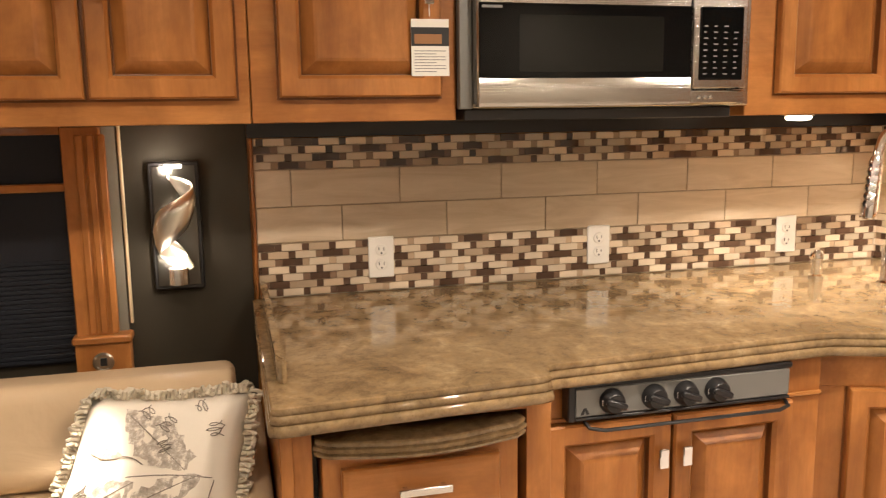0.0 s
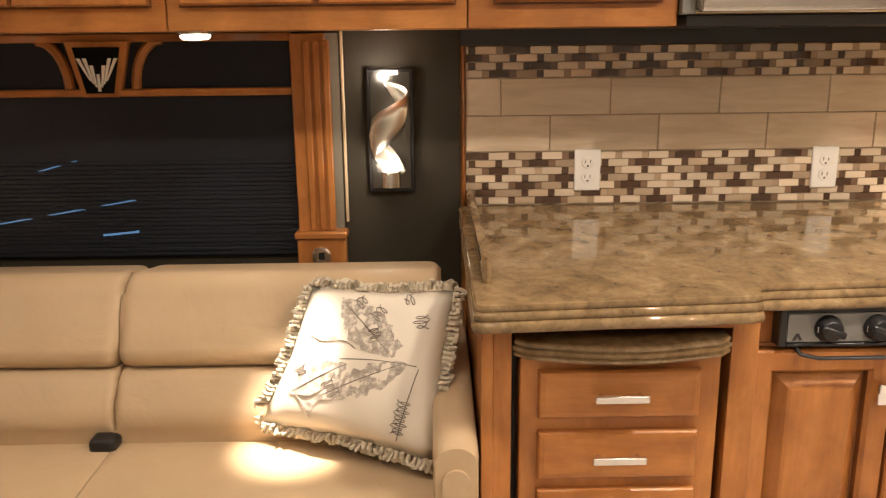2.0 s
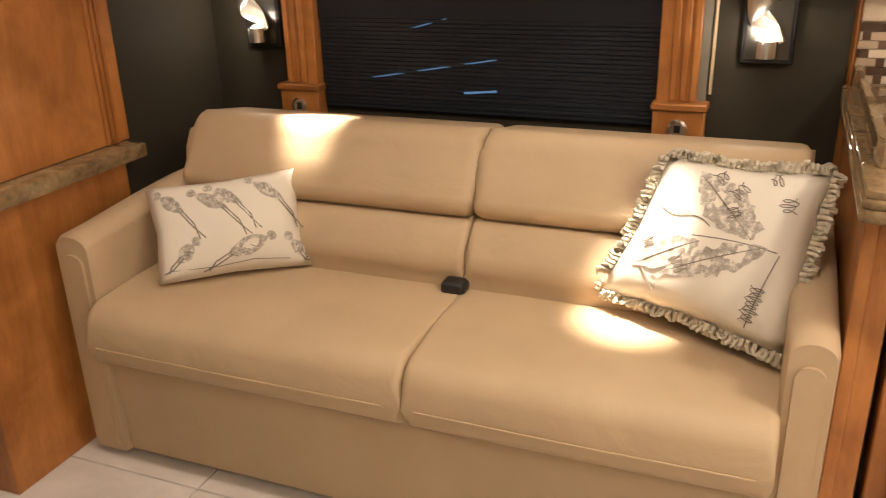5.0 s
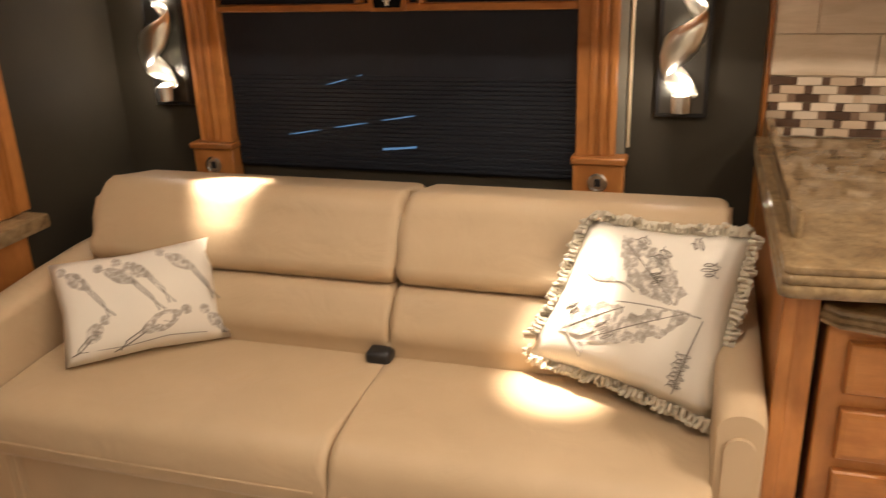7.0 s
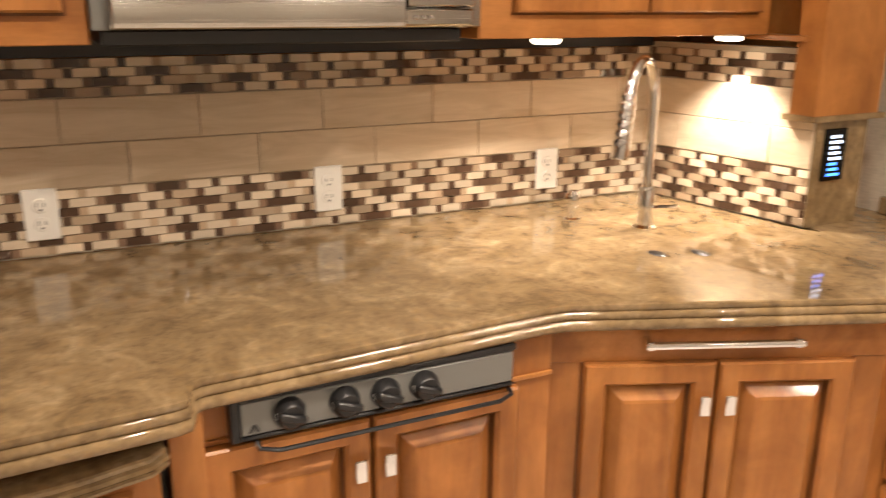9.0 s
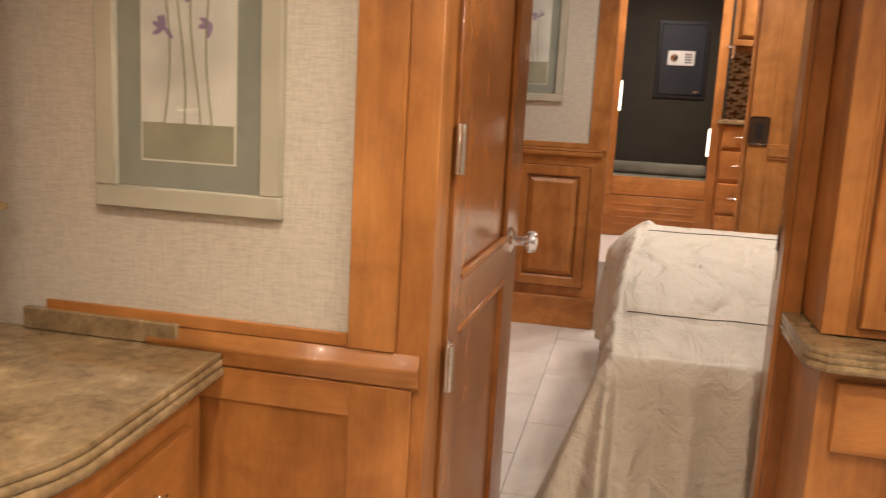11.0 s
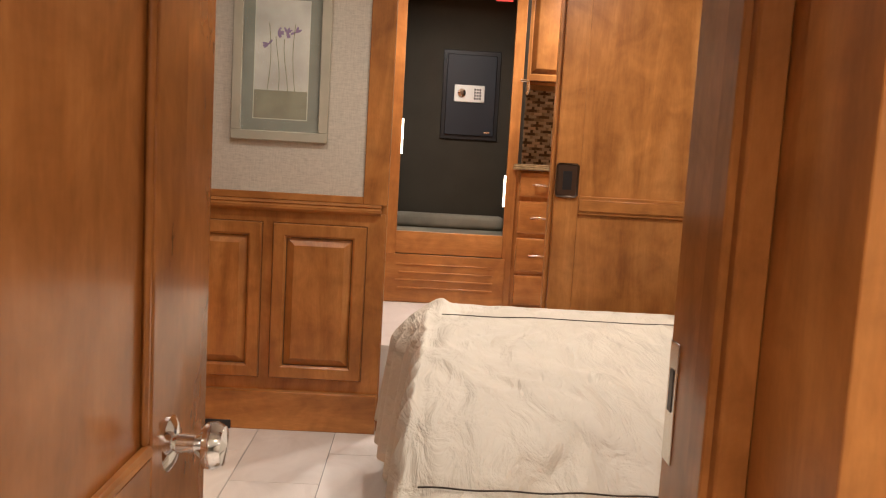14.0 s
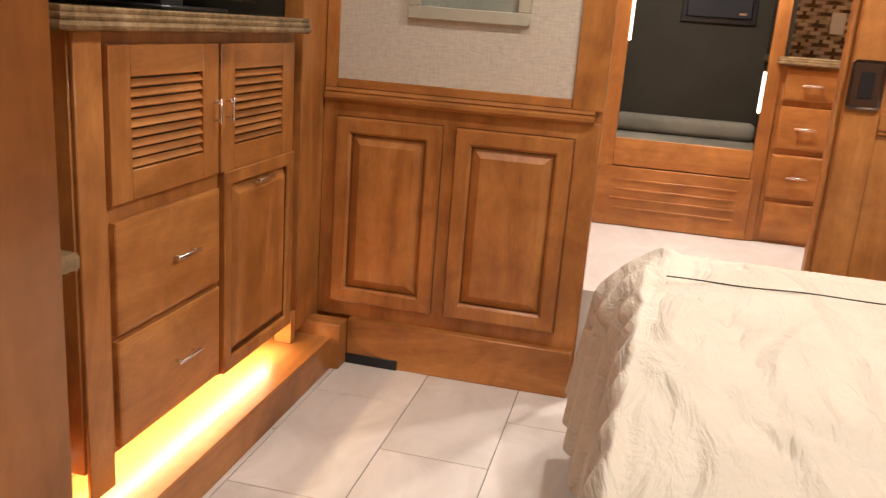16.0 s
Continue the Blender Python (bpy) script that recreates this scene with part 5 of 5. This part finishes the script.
# blue light streaks on the shade, imitated by thin glowing tubes among the pleats
glint = glow("painted_blue_glint", (0.25, 0.55, 1.0), 0.30)
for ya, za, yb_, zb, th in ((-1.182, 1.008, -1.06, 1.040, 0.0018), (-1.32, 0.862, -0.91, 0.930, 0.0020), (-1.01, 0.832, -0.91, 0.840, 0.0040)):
    part("painted_glint", tube([(0.0128, ya, za), (0.0128, (ya + yb_) / 2, (za + zb) / 2), (0.0128, yb_, zb)], th, 6), glint, wn)
part("head_rail", box(0.0, 0.036, -1.476, -0.462, 1.352, 1.374, 0.003), wood_y, wn)
KY = -0.963
part("keystone", prism([(-0.048, 0), (0.048, 0), (0.082, 0.142), (-0.082, 0.142)], 0, 0.044, m=facing("+x", 0, KY, 1.212)), wood_v, wn, shade=0)
part("keystone_face", prism([(-0.036, 0.010), (0.036, 0.010), (0.062, 0.128), (-0.062, 0.128)], 0.044, 0.046, m=facing("+x", 0, KY, 1.212)), blackgloss, wn, shade=0)
bm = bmesh.new()
for k in (-3, -2, -1, 1, 2, 3):
    u0, u1 = k * 0.007, k * 0.0165
    top = 0.118 - 0.018 * (3 - abs(k)) if abs(k) < 3 else 0.10
    prism([(u0 - 0.002, 0.018 + 0.008 * abs(k)), (u0 + 0.002, 0.018 + 0.008 * abs(k)), (u1 + 0.005, top), (u1 - 0.005, top)], 0.046, 0.0475, bm, m=facing("+x", 0, KY, 1.212))
prism([(-0.004, 0.015), (0.004, 0.015), (0.004, 0.060), (-0.004, 0.060)], 0.046, 0.0475, bm, m=facing("+x", 0, KY, 1.212))
part("fan_inlay", bm, white, wn, "white deco fan inlay", shade=0)
for s in (-1, 1):
    bm = bmesh.new()
    pts = []
    for k in range(9):
        a = math.pi / 2 * k / 8
        pts.append((0.020, KY + s * (0.088 + 0.075 * (1 - math.cos(a))), 1.232 + 0.125 * math.sin(a)))
    tube(pts, 0.013, 6, bm)
    part("arch", bm, wood_y, wn)
solid("pale_edge_strip", box(0.0, 0.012, -0.334, -0.326, 0.86, 1.375, 0.002), mat_new("satin_champagne_strip", rough=0.35, color=(0.62, 0.50, 0.32)), "pale edge strip beside the window", "trim", kind="structure")



# ---- sconces ----
def ribbon(y, z0, z1, turns, radius, phase, wide):
    """A metal band wound upwards round an upright axis, broad in the middle and pointed at both ends."""
    own = bmesh.new()
    n, prev = 64, None
    for k in range(n + 1):
        f = k / n
        a = phase + turns * 2 * math.pi * f
        r = radius * (0.75 + 0.35 * math.sin(math.pi * f))
        w = wide * max(0.06, math.sin(math.pi * f)) ** 0.7
        c = Vector((0.056 + 0.7 * r * math.sin(a), y + r * math.cos(a), z0 + (z1 - z0) * f))
        o = Vector((0.7 * math.sin(a), math.cos(a), 0))
        row = [own.verts.new(c + Vector((0, 0, w * q)) + o * (0.010 * (1 - q * q) + 0.004 * q)) for q in (-1, -0.4, 0.3, 1)]
        if prev:
            for q in range(3):
                own.faces.new((prev[q], prev[q + 1], row[q + 1], row[q]))
        prev = row
    return own


def sconce(y):
    t = thing("wall_sconce", (0.0, y, 0.945), "lit wall sconce with a twisted metal ribbon on black", "wall lamp", "wall sconces")
    part("back_plate", box(0.0, 0.016, y - 0.063, y + 0.063, 0.944, 1.278, 0.003), black, t)
    part("mirror_plate", box(0.016, 0.020, y - 0.053, y + 0.053, 0.955, 1.268, 0.001), mat_new("dark_mirror", rough=0.28, metal=1.0, color=(0.14, 0.135, 0.12)), t)
    rb = part("twisted_ribbon", ribbon(y, 1.005, 1.240, -1.25, 0.043, 5.89, 0.050), steel_soft, t, "twisted brushed metal ribbon", shade=180)
    md = rb.modifiers.new("thick", "SOLIDIFY")
    md.thickness = 0.0015
    part("cup", lathe([(0.026, 0), (0.026, 0.042), (0.022, 0.042), (0.022, 0.004)], Matrix.Translation((0.052, y, 0.965)), 24), nickel, t, "round metal lamp cup")
    part("bulb", lathe([(0.016, 0), (0.018, 0.012), (0.010, 0.024), (0, 0.027)], Matrix.Translation((0.052, y, 0.990)), 16), glow_warm, t)
    part("top_lamp", box(0.020, 0.050, y - 0.022, y + 0.022, 1.262, 1.272, 0.002), glow_warm, t)
    for z, w in ((1.02, 0.7), (1.258, 0.5), (1.285, 0.25)):
        d = bpy.data.lights.new("sconce_lamp", "POINT")
        d.energy, d.color, d.shadow_soft_size = w, WARM, 0.012
        tagged(new("sconce_lamp", d), kind="structure").location = (0.085 if z < 1.2 else 0.06, y - 0.02, z)


steel_soft = mat_new("soft_brushed_metal", rough=0.30, metal=1.0, color=(0.80, 0.77, 0.68))
sconce(-0.203)
sconce(-1.672)


# ---- sofa ----
def slab_profile(pts, y0, y1, bev=0.03, seg=4, crown=0.0):
    """A cushion: outline in (x, z) drawn out along y with soft ends."""
    bm = bmesh.new()
    a, b = [bm.verts.new((x, y0, z)) for x, z in pts], [bm.verts.new((x, y1, z)) for x, z in pts]
    n = len(pts)
    for k in range(n):
        bm.faces.new((a[k], a[(k + 1) % n], b[(k + 1) % n], b[k]))
    ea = bm.faces.new(a[::-1])
    eb = bm.faces.new(b)
    edges = list(ea.edges) + list(eb.edges)
    bmesh.ops.bevel(bm, geom=edges, offset=bev, segments=seg, profile=0.6, affect="EDGES")
    return bm


def arc(cx, cz, r, a0, a1, n=6):
    return [(cx + r * math.cos(radians(a0 + (a1 - a0) * k / n)), cz + r * math.sin(radians(a0 + (a1 - a0) * k / n))) for k in range(n + 1)]


so = thing("sofa", (0.5, -0.86, 0), "tan vinyl two-seat sofa with channelled back cushions", "sofa")
YS = -0.812
part("base", slab_profile([(0.14, 0.02), (0.86, 0.02), (0.875, 0.33), (0.14, 0.33)], -1.655, -0.085, 0.008, 1), leather, so, "tan vinyl base front")
seatp = [(0.42, 0.30)] + [(0.87, 0.315)] + arc(0.905, 0.360, 0.045, -70, 10, 4) + arc(0.880, 0.405, 0.070, 15, 85, 5) + [(0.75, 0.475), (0.60, 0.478), (0.42, 0.470)]
for a, b in ((-1.640, YS - 0.001), (YS + 0.001, -0.092)):
    s = part("seat_cushion", slab_profile(seatp, a, b, 0.022, 4), leather, so, "tan vinyl seat cushion", shade=60)
    part("stitch_seam", tube([(0.9515, a + 0.03, 0.372), (0.9525, (a + b) / 2, 0.370), (0.9515, b - 0.03, 0.372)], 0.0022, 6), leather, s)
lowp = [(0.20, 0.42), (0.565, 0.42)] + arc(0.515, 0.53, 0.055, -35, 35, 4) + arc(0.490, 0.585, 0.045, 40, 95, 3) + [(0.20, 0.63)]
upp = [(0.18, 0.60), (0.48, 0.625)] + arc(0.475, 0.67, 0.042, -40, 20, 3) + [(0.470, 0.74)] + arc(0.385, 0.765, 0.062, 20, 110, 6) + [(0.22, 0.80), (0.18, 0.76)]
for a, b in ((-1.655, YS - 0.001), (YS + 0.001, -0.075)):
    part("back_cushion_lower", slab_profile(lowp, a, b, 0.020, 4), leather, so, "lower channel of the back cushion", shade=60)
    part("back_cushion_upper", slab_profile(upp, a, b, 0.034, 5), leather, so, "rounded upper channel of the back cushion", shade=60)


def arm(y0, y1):
    c, w = (y0 + y1) / 2, y1 - y0
    prof = [(y0, 0.02), (y1, 0.02), (y1, 0.60)] + [(c + w / 2 * math.cos(radians(a)), 0.60 + 0.030 * math.sin(radians(a))) for a in range(15, 180, 15)] + [(y0, 0.60)]
    bm = bmesh.new()
    st = ((0.10, 0.03), (0.45, 0.03), (0.60, 0.02), (0.80, 0.0), (0.865, -0.004), (0.880, -0.012))
    rows = []
    for x, dz in st:
        q = 0.008 if x > 0.87 else 0
        rows.append([bm.verts.new((x, c + (y - c) * (1 - q * 12), z + (dz if z > 0.3 else 0))) for y, z in prof])
    for a, b in zip(rows, rows[1:]):
        for k in range(len(prof)):
            bm.faces.new((a[k], a[(k + 1) % len(prof)], b[(k + 1) % len(prof)], b[k]))
    bm.faces.new(rows[0])
    bm.faces.new(rows[-1][::-1])
    p = part("armrest", bm, leather, so, "slim tan vinyl armrest", shade=40)
    inner = [(c - w * 0.30, 0.04), (c + w * 0.30, 0.04), (c + w * 0.30, 0.55)] + [(c + w * 0.30 * math.cos(radians(a)), 0.55 + 0.026 * math.sin(radians(a))) for a in range(15, 180, 15)] + [(c - w * 0.30, 0.55)]
    part("front_panel", prism([(y, z) for y, z in inner], 0, 0.010, m=Matrix(((0, 0, 1, 0.878), (1, 0, 0, 0), (0, 1, 0, 0), (0, 0, 0, 1)))), leather, p, shade=30)


arm(-0.098, -0.012)
arm(-1.755, -1.650)
bk = part("belt_buckle", box(0.545, 0.605, -0.86, -0.80, 0.470, 0.505, 0.012, seg=3), black, so, "black seat-belt buckle between the cushions")

# pillows
print_cloth = cloth("ivory_printed_cotton", (0.74, 0.68, 0.58), rough=0.85, weave=600, strength=0.2, var=0.04)
ink = mat_new("grey_brown_print", rough=0.85)
_mp = coords(ink, (1, 1, 1))
_n = N(ink, "ShaderNodeTexNoise", Scale=70.0, Detail=6.0, Roughness=0.75)
L(ink, _mp, "Vector", _n, "Vector")
_r = ramp(ink, [(0.34, (0.26, 0.22, 0.18)), (0.50, (0.42, 0.37, 0.31)), (0.60, (0.70, 0.64, 0.55))])
L(ink, _n, "Fac", _r, "Fac")
L(ink, _r, "Color", bsdf(ink), "Base Color")
ink2 = mat_new("dark_grey_print", rough=0.85, color=(0.20, 0.17, 0.14))
fringe_mat = cloth("sage_beige_fringe", (0.56, 0.50, 0.39), rough=0.9, weave=200, strength=0.6, var=0.3)


def pillow_pose(c, right, up):
    r = Vector(right).normalized()
    n = r.cross(Vector(up)).normalized()
    u = n.cross(r)
    m = Matrix.Identity(4)
    for i, v in enumerate((r, u, n)):
        for k in range(3):
            m[k][i] = v[k]
    m.translation = c
    return m


def on_face(w, h, th, a, b, puff=0.5):
    """Height of the pillow's face over its mid plane, a and b in -1..1."""
    return th / 2 * max(0.0, (1 - a * a) * (1 - b * b)) ** puff + 0.0012


def ink_shape(bm, m, w, h, th, outline):
    """A flat printed shape laid on the pillow's face, outline in metres from its middle."""
    own = bmesh.new()
    vs = [own.verts.new(m @ Vector((u, v, on_face(w, h, th, 2 * u / w, 2 * v / h)))) for u, v in outline]
    own.faces.new(vs)
    bmesh.ops.triangulate(own, faces=own.faces[:])
    return merge(bm, own)


def leaf_pts(cx, cy, ang, ln, wd, n=7, jag=0.0, seed=0):
    rnd = random.Random(seed)
    up, lo = [], []
    for k in range(n + 1):
        f = k / n
        ww = wd * math.sin(math.pi * f ** 0.8) * (1 + jag * rnd.uniform(-1, 1))
        up.append((f * ln, ww))
        lo.append((f * ln, -ww))
    pts = up + lo[::-1][1:-1]
    ca, sa = math.cos(ang), math.sin(ang)
    return [(cx + x * ca - y * sa, cy + x * sa + y * ca) for x, y in pts]


def stroke(bm, m, w, h, th, pts, r=0.0018):
    tube([m @ Vector((u, v, on_face(w, h, th, 2 * u / w, 2 * v / h) - r * 0.5)) for u, v in pts], r, 5, bm)


def script(bm, m, w, h, th, x, y, ang, n, size, seed):
    """Looping pen strokes that cannot be read."""
    rnd = random.Random(seed)
    pts, ca, sa = [], math.cos(ang), math.sin(ang)
    for k in range(n * 8 + 1):
        f = k / 8
        px = f * size * 0.62 + 0.32 * size * math.sin(f * 2 * math.pi)
        py = size * (0.5 + 0.5 * (0.5 + 0.5 * math.sin(int(f) * 2.3 + seed))) * math.cos(f * 2 * math.pi)
        pts.append((x + px * ca - py * sa, y + px * sa + py * ca))
    stroke(bm, m, w, h, th, pts, 0.0010)


PW, PH, PT = 0.40, 0.42, 0.15


def four_corners(bl, br, tr, tl, w, h):
    """Maps a flat pillow onto a sagging one given by its corners."""
    bl, br, tr, tl = (Vector(p) for p in (bl, br, tr, tl))
    n = (br - bl + tr - tl).cross(tl - bl + tr - br).normalized()

    def place(p):
        a, b = p[0] / w + 0.5, p[1] / h + 0.5
        return bl * (1 - a) * (1 - b) + br * a * (1 - b) + tr * a * b + tl * (1 - a) * b + n * p[2]
    return place


class Sag:
    """Stands in for a matrix: Sag @ point."""
    def __init__(self, fn, mid):
        self.fn, self.translation = fn, mid

    def __matmul__(self, p):
        return self.fn(p)


def sag_bm(bm, sag):
    for v in bm.verts:
        v.co = sag @ v.co
    return bm


c1 = four_corners((0.565, -0.485, 0.525), (0.735, -0.092, 0.512), (0.545, -0.045, 0.822), (0.495, -0.362, 0.822), PW, PH)
pm = Sag(c1, c1((0, 0, 0)))
p1 = thing("throw_pillow", pm.translation, "large ivory pillow with printed leaf, script and fringed edge", "pillow", "sofa pillows")
part("cushion", sag_bm(pillow_mesh(PW, PH, PT), pm), print_cloth, p1, shade=180)
bm = bmesh.new()
rnd = random.Random(4)
for side in range(4):
    for k in range(34):
        f = (k + 0.5) / 34 * 2 - 1
        bow = 1 - 0.07 * (1 - abs(f))
        e = [(f * PW / 2, -PH / 2 * bow), (PW / 2 * bow, f * PH / 2), (-f * PW / 2, PH / 2 * bow), (-PW / 2 * bow, -f * PH / 2)][side]
        o = [(0, -1), (1, 0), (0, 1), (-1, 0)][side]
        tn = (-o[1], o[0])
        ln = rnd.uniform(0.020, 0.030)
        pts = []
        for q in range(6):
            a = math.pi * q / 5
            pts.append(pm @ Vector((e[0] + o[0] * ln * math.sin(a) + tn[0] * 0.008 * math.cos(a), e[1] + o[1] * ln * math.sin(a) + tn[1] * 0.008 * math.cos(a), 0.010 * math.sin(q * 1.3 + k) + rnd.uniform(-0.006, 0.006))))
        tube(pts, 0.0045, 5, bm)
tagged(part("fringe", bm, fringe_mat, p1, "thick looped beige fringe"), kind="stuff")
bm = bmesh.new()
for k, (x0, y0, x1, y1, wd) in enumerate(((0.095, 0.022, -0.085, 0.172, 0.046), (0.125, 0.010, -0.075, -0.118, 0.034), (-0.010, -0.010, -0.140, -0.115, 0.036), (-0.050, 0.052, -0.135, 0.062, 0.013), (0.050, 0.050, 0.110, 0.052, 0.020), (-0.085, -0.125, -0.070, -0.150, 0.009))):
    ink_shape(bm, pm, PW, PH, PT, leaf_pts(x0, y0, math.atan2(y1 - y0, x1 - x0), math.hypot(x1 - x0, y1 - y0), wd, 21, 0.24, k))
part("leaf_print", bm, ink, p1, "grey-brown leaf print", shade=0)
bm = bmesh.new()
for x0, y0, x1, y1 in ((0.145, 0.005, -0.03, 0.0), (0.09, 0.02, -0.07, 0.155), (0.12, 0.01, -0.06, -0.105), (-0.01, -0.01, -0.13, -0.105), (-0.05, 0.05, 0.0, 0.03), (-0.12, -0.11, -0.075, -0.165), (0.150, 0.0, 0.120, -0.18)):
    stroke(bm, pm, PW, PH, PT, [(x0 + (x1 - x0) * f, y0 + (y1 - y0) * f + 0.006 * math.sin(3 * f)) for f in [q / 6 for q in range(7)]], 0.0011)
for sx, sy, an, n, size, seed in ((-0.035, 0.150, 0.9, 2, 0.022, 1), (0.02, 0.115, 1.0, 3, 0.020, 2), (0.085, 0.165, 0.6, 2, 0.020, 5), (0.135, 0.135, -1.4, 3, 0.020, 6), (0.120, -0.165, 1.45, 8, 0.017, 3), (-0.05, -0.06, -0.9, 4, 0.018, 7), (-0.13, -0.03, -1.0, 3, 0.018, 8), (0.03, 0.09, -1.1, 3, 0.016, 9)):
    script(bm, pm, PW, PH, PT, sx, sy, an, n, size, seed)
tagged(part("script_print", bm, ink2, p1, "dark handwriting print"), kind="stuff")

LW, LH, LT = 0.44, 0.25, 0.12
c2 = four_corners((0.800, -1.525, 0.485), (0.565, -1.228, 0.485), (0.490, -1.305, 0.715), (0.665, -1.645, 0.680), LW, LH)
lm = Sag(c2, c2((0, 0, 0)))
p2 = thing("throw_pillow", lm.translation, "small ivory lumbar pillow printed with grey parrots", "pillow", "sofa pillows")
part("cushion", sag_bm(pillow_mesh(LW, LH, LT), lm), print_cloth, p2, shade=180)
bm = bmesh.new()
bm2 = bmesh.new()
for k, (hx, hy, bx, by, tx, ty, wd) in enumerate(((0.12, -0.048, -0.015, -0.083, -0.08, -0.112, 0.021), (0.167, -0.052, 0.205, -0.105, 0.208, -0.112, 0.017), (0.085, 0.100, 0.175, 0.040, 0.205, -0.030, 0.017), (-0.035, 0.092, 0.055, 0.040, 0.090, -0.027, 0.018), (-0.085, 0.085, 0.015, 0.030, 0.060, -0.040, 0.018), (-0.185, 0.095, -0.110, 0.035, -0.070, -0.035, 0.018), (-0.09, -0.040, -0.155, -0.085, -0.19, -0.105, 0.019))):
    a, ln = math.atan2(by - hy, bx - hx), math.hypot(bx - hx, by - hy)
    ux, uy = math.cos(a), math.sin(a)
    ink_shape(bm, lm, LW, LH, LT, leaf_pts(hx + 0.012 * ux, hy + 0.012 * uy, a, ln - 0.010, wd, 12, 0.08, k))
    ink_shape(bm, lm, LW, LH, LT, [(hx + 0.014 * math.cos(q), hy + 0.012 * math.sin(q)) for q in [2 * math.pi * p / 10 for p in range(10)]])
    for off in (-0.004, 0.004):
        stroke(bm2, lm, LW, LH, LT, [(bx - 0.02 * ux - off * uy, by - 0.02 * uy + off * ux), ((bx + tx) / 2 - off * uy, (by + ty) / 2 + off * ux), (tx - 2 * off, ty)], 0.0016)
    for f in (0.35, 0.5, 0.65, 0.8):
        stroke(bm2, lm, LW, LH, LT, [(hx + f * ln * ux - wd * 0.6 * uy, hy + f * ln * uy + wd * 0.6 * ux), (hx + (f + 0.12) * ln * ux, hy + (f + 0.12) * ln * uy)], 0.0008)
stroke(bm2, lm, LW, LH, LT, [(-0.18, -0.100), (-0.05, -0.105), (0.06, -0.098), (0.16, -0.105)], 0.0009)
tagged(part("bird_print", bm, ink, p2, "grey parrot print", shade=0), kind="stuff")
part("branch_print", bm2, ink2, p2)

# ---- cabinet in front of the sofa ----
fc = thing("end_cabinet", (0.9, -2.1, 0), "stained maple end cabinet with a stone top and tall wood panel", "cabinet")
part("lower_body", box(0.55, 1.10, -2.6, -1.80, 0.0, 0.715, 0.003), wood_v, fc)
part("stone_top", box(0.50, 1.15, -2.6, -1.762, 0.715, 0.755, 0.008, seg=2), granite, fc)
part("tall_panel", box(0.485, 1.05, -2.6, -1.83, 0.755, 2.10, 0.004), wood_v, fc)
for u in (0.53, 0.548, 0.566):
    part("flute", box(u, u + 0.012, -1.830, -1.822, 0.757, 2.08, 0.003), wood_v, fc)

# ---- bed cushions ----
scroll = cloth("scroll_brocade", (0.32, 0.27, 0.19), rough=0.6, weave=120, strength=0.6, var=0.2)
_mp = coords(scroll, (1, 1, 1))
_v = N(scroll, "ShaderNodeTexVoronoi", Scale=42.0)
_v.feature = "DISTANCE_TO_EDGE"
L(scroll, _mp, "Vector", _v, "Vector")
_r = ramp(scroll, [(0.05, (0.50, 0.44, 0.33)), (0.16, (0.19, 0.155, 0.105))])
L(scroll, _v, "Distance", _r, "Fac")
L(scroll, _r, "Color", bsdf(scroll), "Base Color")
satin = mat_new("black_satin", rough=0.45, color=(0.012, 0.011, 0.010))
bc = thing("bed_cushion", (2.84, 5.2, 0.75), "black satin cushion with a scroll brocade band, on the bed", "pillow")
cm = pillow_pose(Vector((2.775, 4.99, 0.865)), (0.35, 1.0, 0.0), (0.85, -0.30, 0.52))
part("cushion", pillow_mesh(0.50, 0.44, 0.19, m=cm), satin, bc, shade=180)
bm = pillow_mesh(0.36, 0.36, 0.195, m=cm @ Matrix.Translation((0.045, 0.015, 0.004)), puff=0.42)
part("brocade_band", bm, scroll, bc, "tan scroll brocade band", shade=180)
ns = thing("nightstand", (3.4, 5.9, 0), "stained maple nightstand with a stone top", "nightstand")
part("body", box(3.07, 3.74, 5.76, 6.12, 0.0, 0.88, 0.003), wood_v, ns)
part("stone_top", box(3.03, 3.74, 5.73, 6.14, 0.88, 0.92, 0.008), granite, ns)

# ---- wall pieces last ----
big_tiles(splash, FX, 1.985, [(1.050, 1.148, 0.23), (1.148, 1.248, 0.095)])
mosaic_band(splash, FX, 1.985, 0.9035, 7, 3, 0.92, 0.95)
mosaic_band(splash, FX, 1.985, 1.249, 4, 5, 0.95)
big_tiles(splash2, SK, SKL, [(1.050, 1.148, 0.12), (1.148, 1.248, 0.26)])
mosaic_band(splash2, SK, SKL, 0.9035, 7, 8, 0.92)
mosaic_band(splash2, SK, SKL, 1.249, 4, 9, 0.95)
mosaic_band(vm, facing("-y", 2.28, 8.2, 0), 0.55, 1.335, 26, 11, 0.95)

# ---- the rear half is drawn on its own plan: bring it to the galley's measure ----
REAR = Matrix.Translation((1.335, YP, 0)) @ Matrix.Scale(1.075, 4) @ Matrix.Translation((-1.282, -YP, 0))
for ob in list(scene.collection.all_objects):
    if ob.parent is None and ob.type in {"MESH", "EMPTY", "LIGHT"} and ob is not floor:
        y = sum(c[1] for c in ob.bound_box) / 8 if ob.type == "MESH" else ob.matrix_basis.translation.y
        if y > YP + 0.04:
            ob.matrix_basis = REAR @ ob.matrix_basis
            if ob.type == "LIGHT":
                ob.data.energy *= 1.155
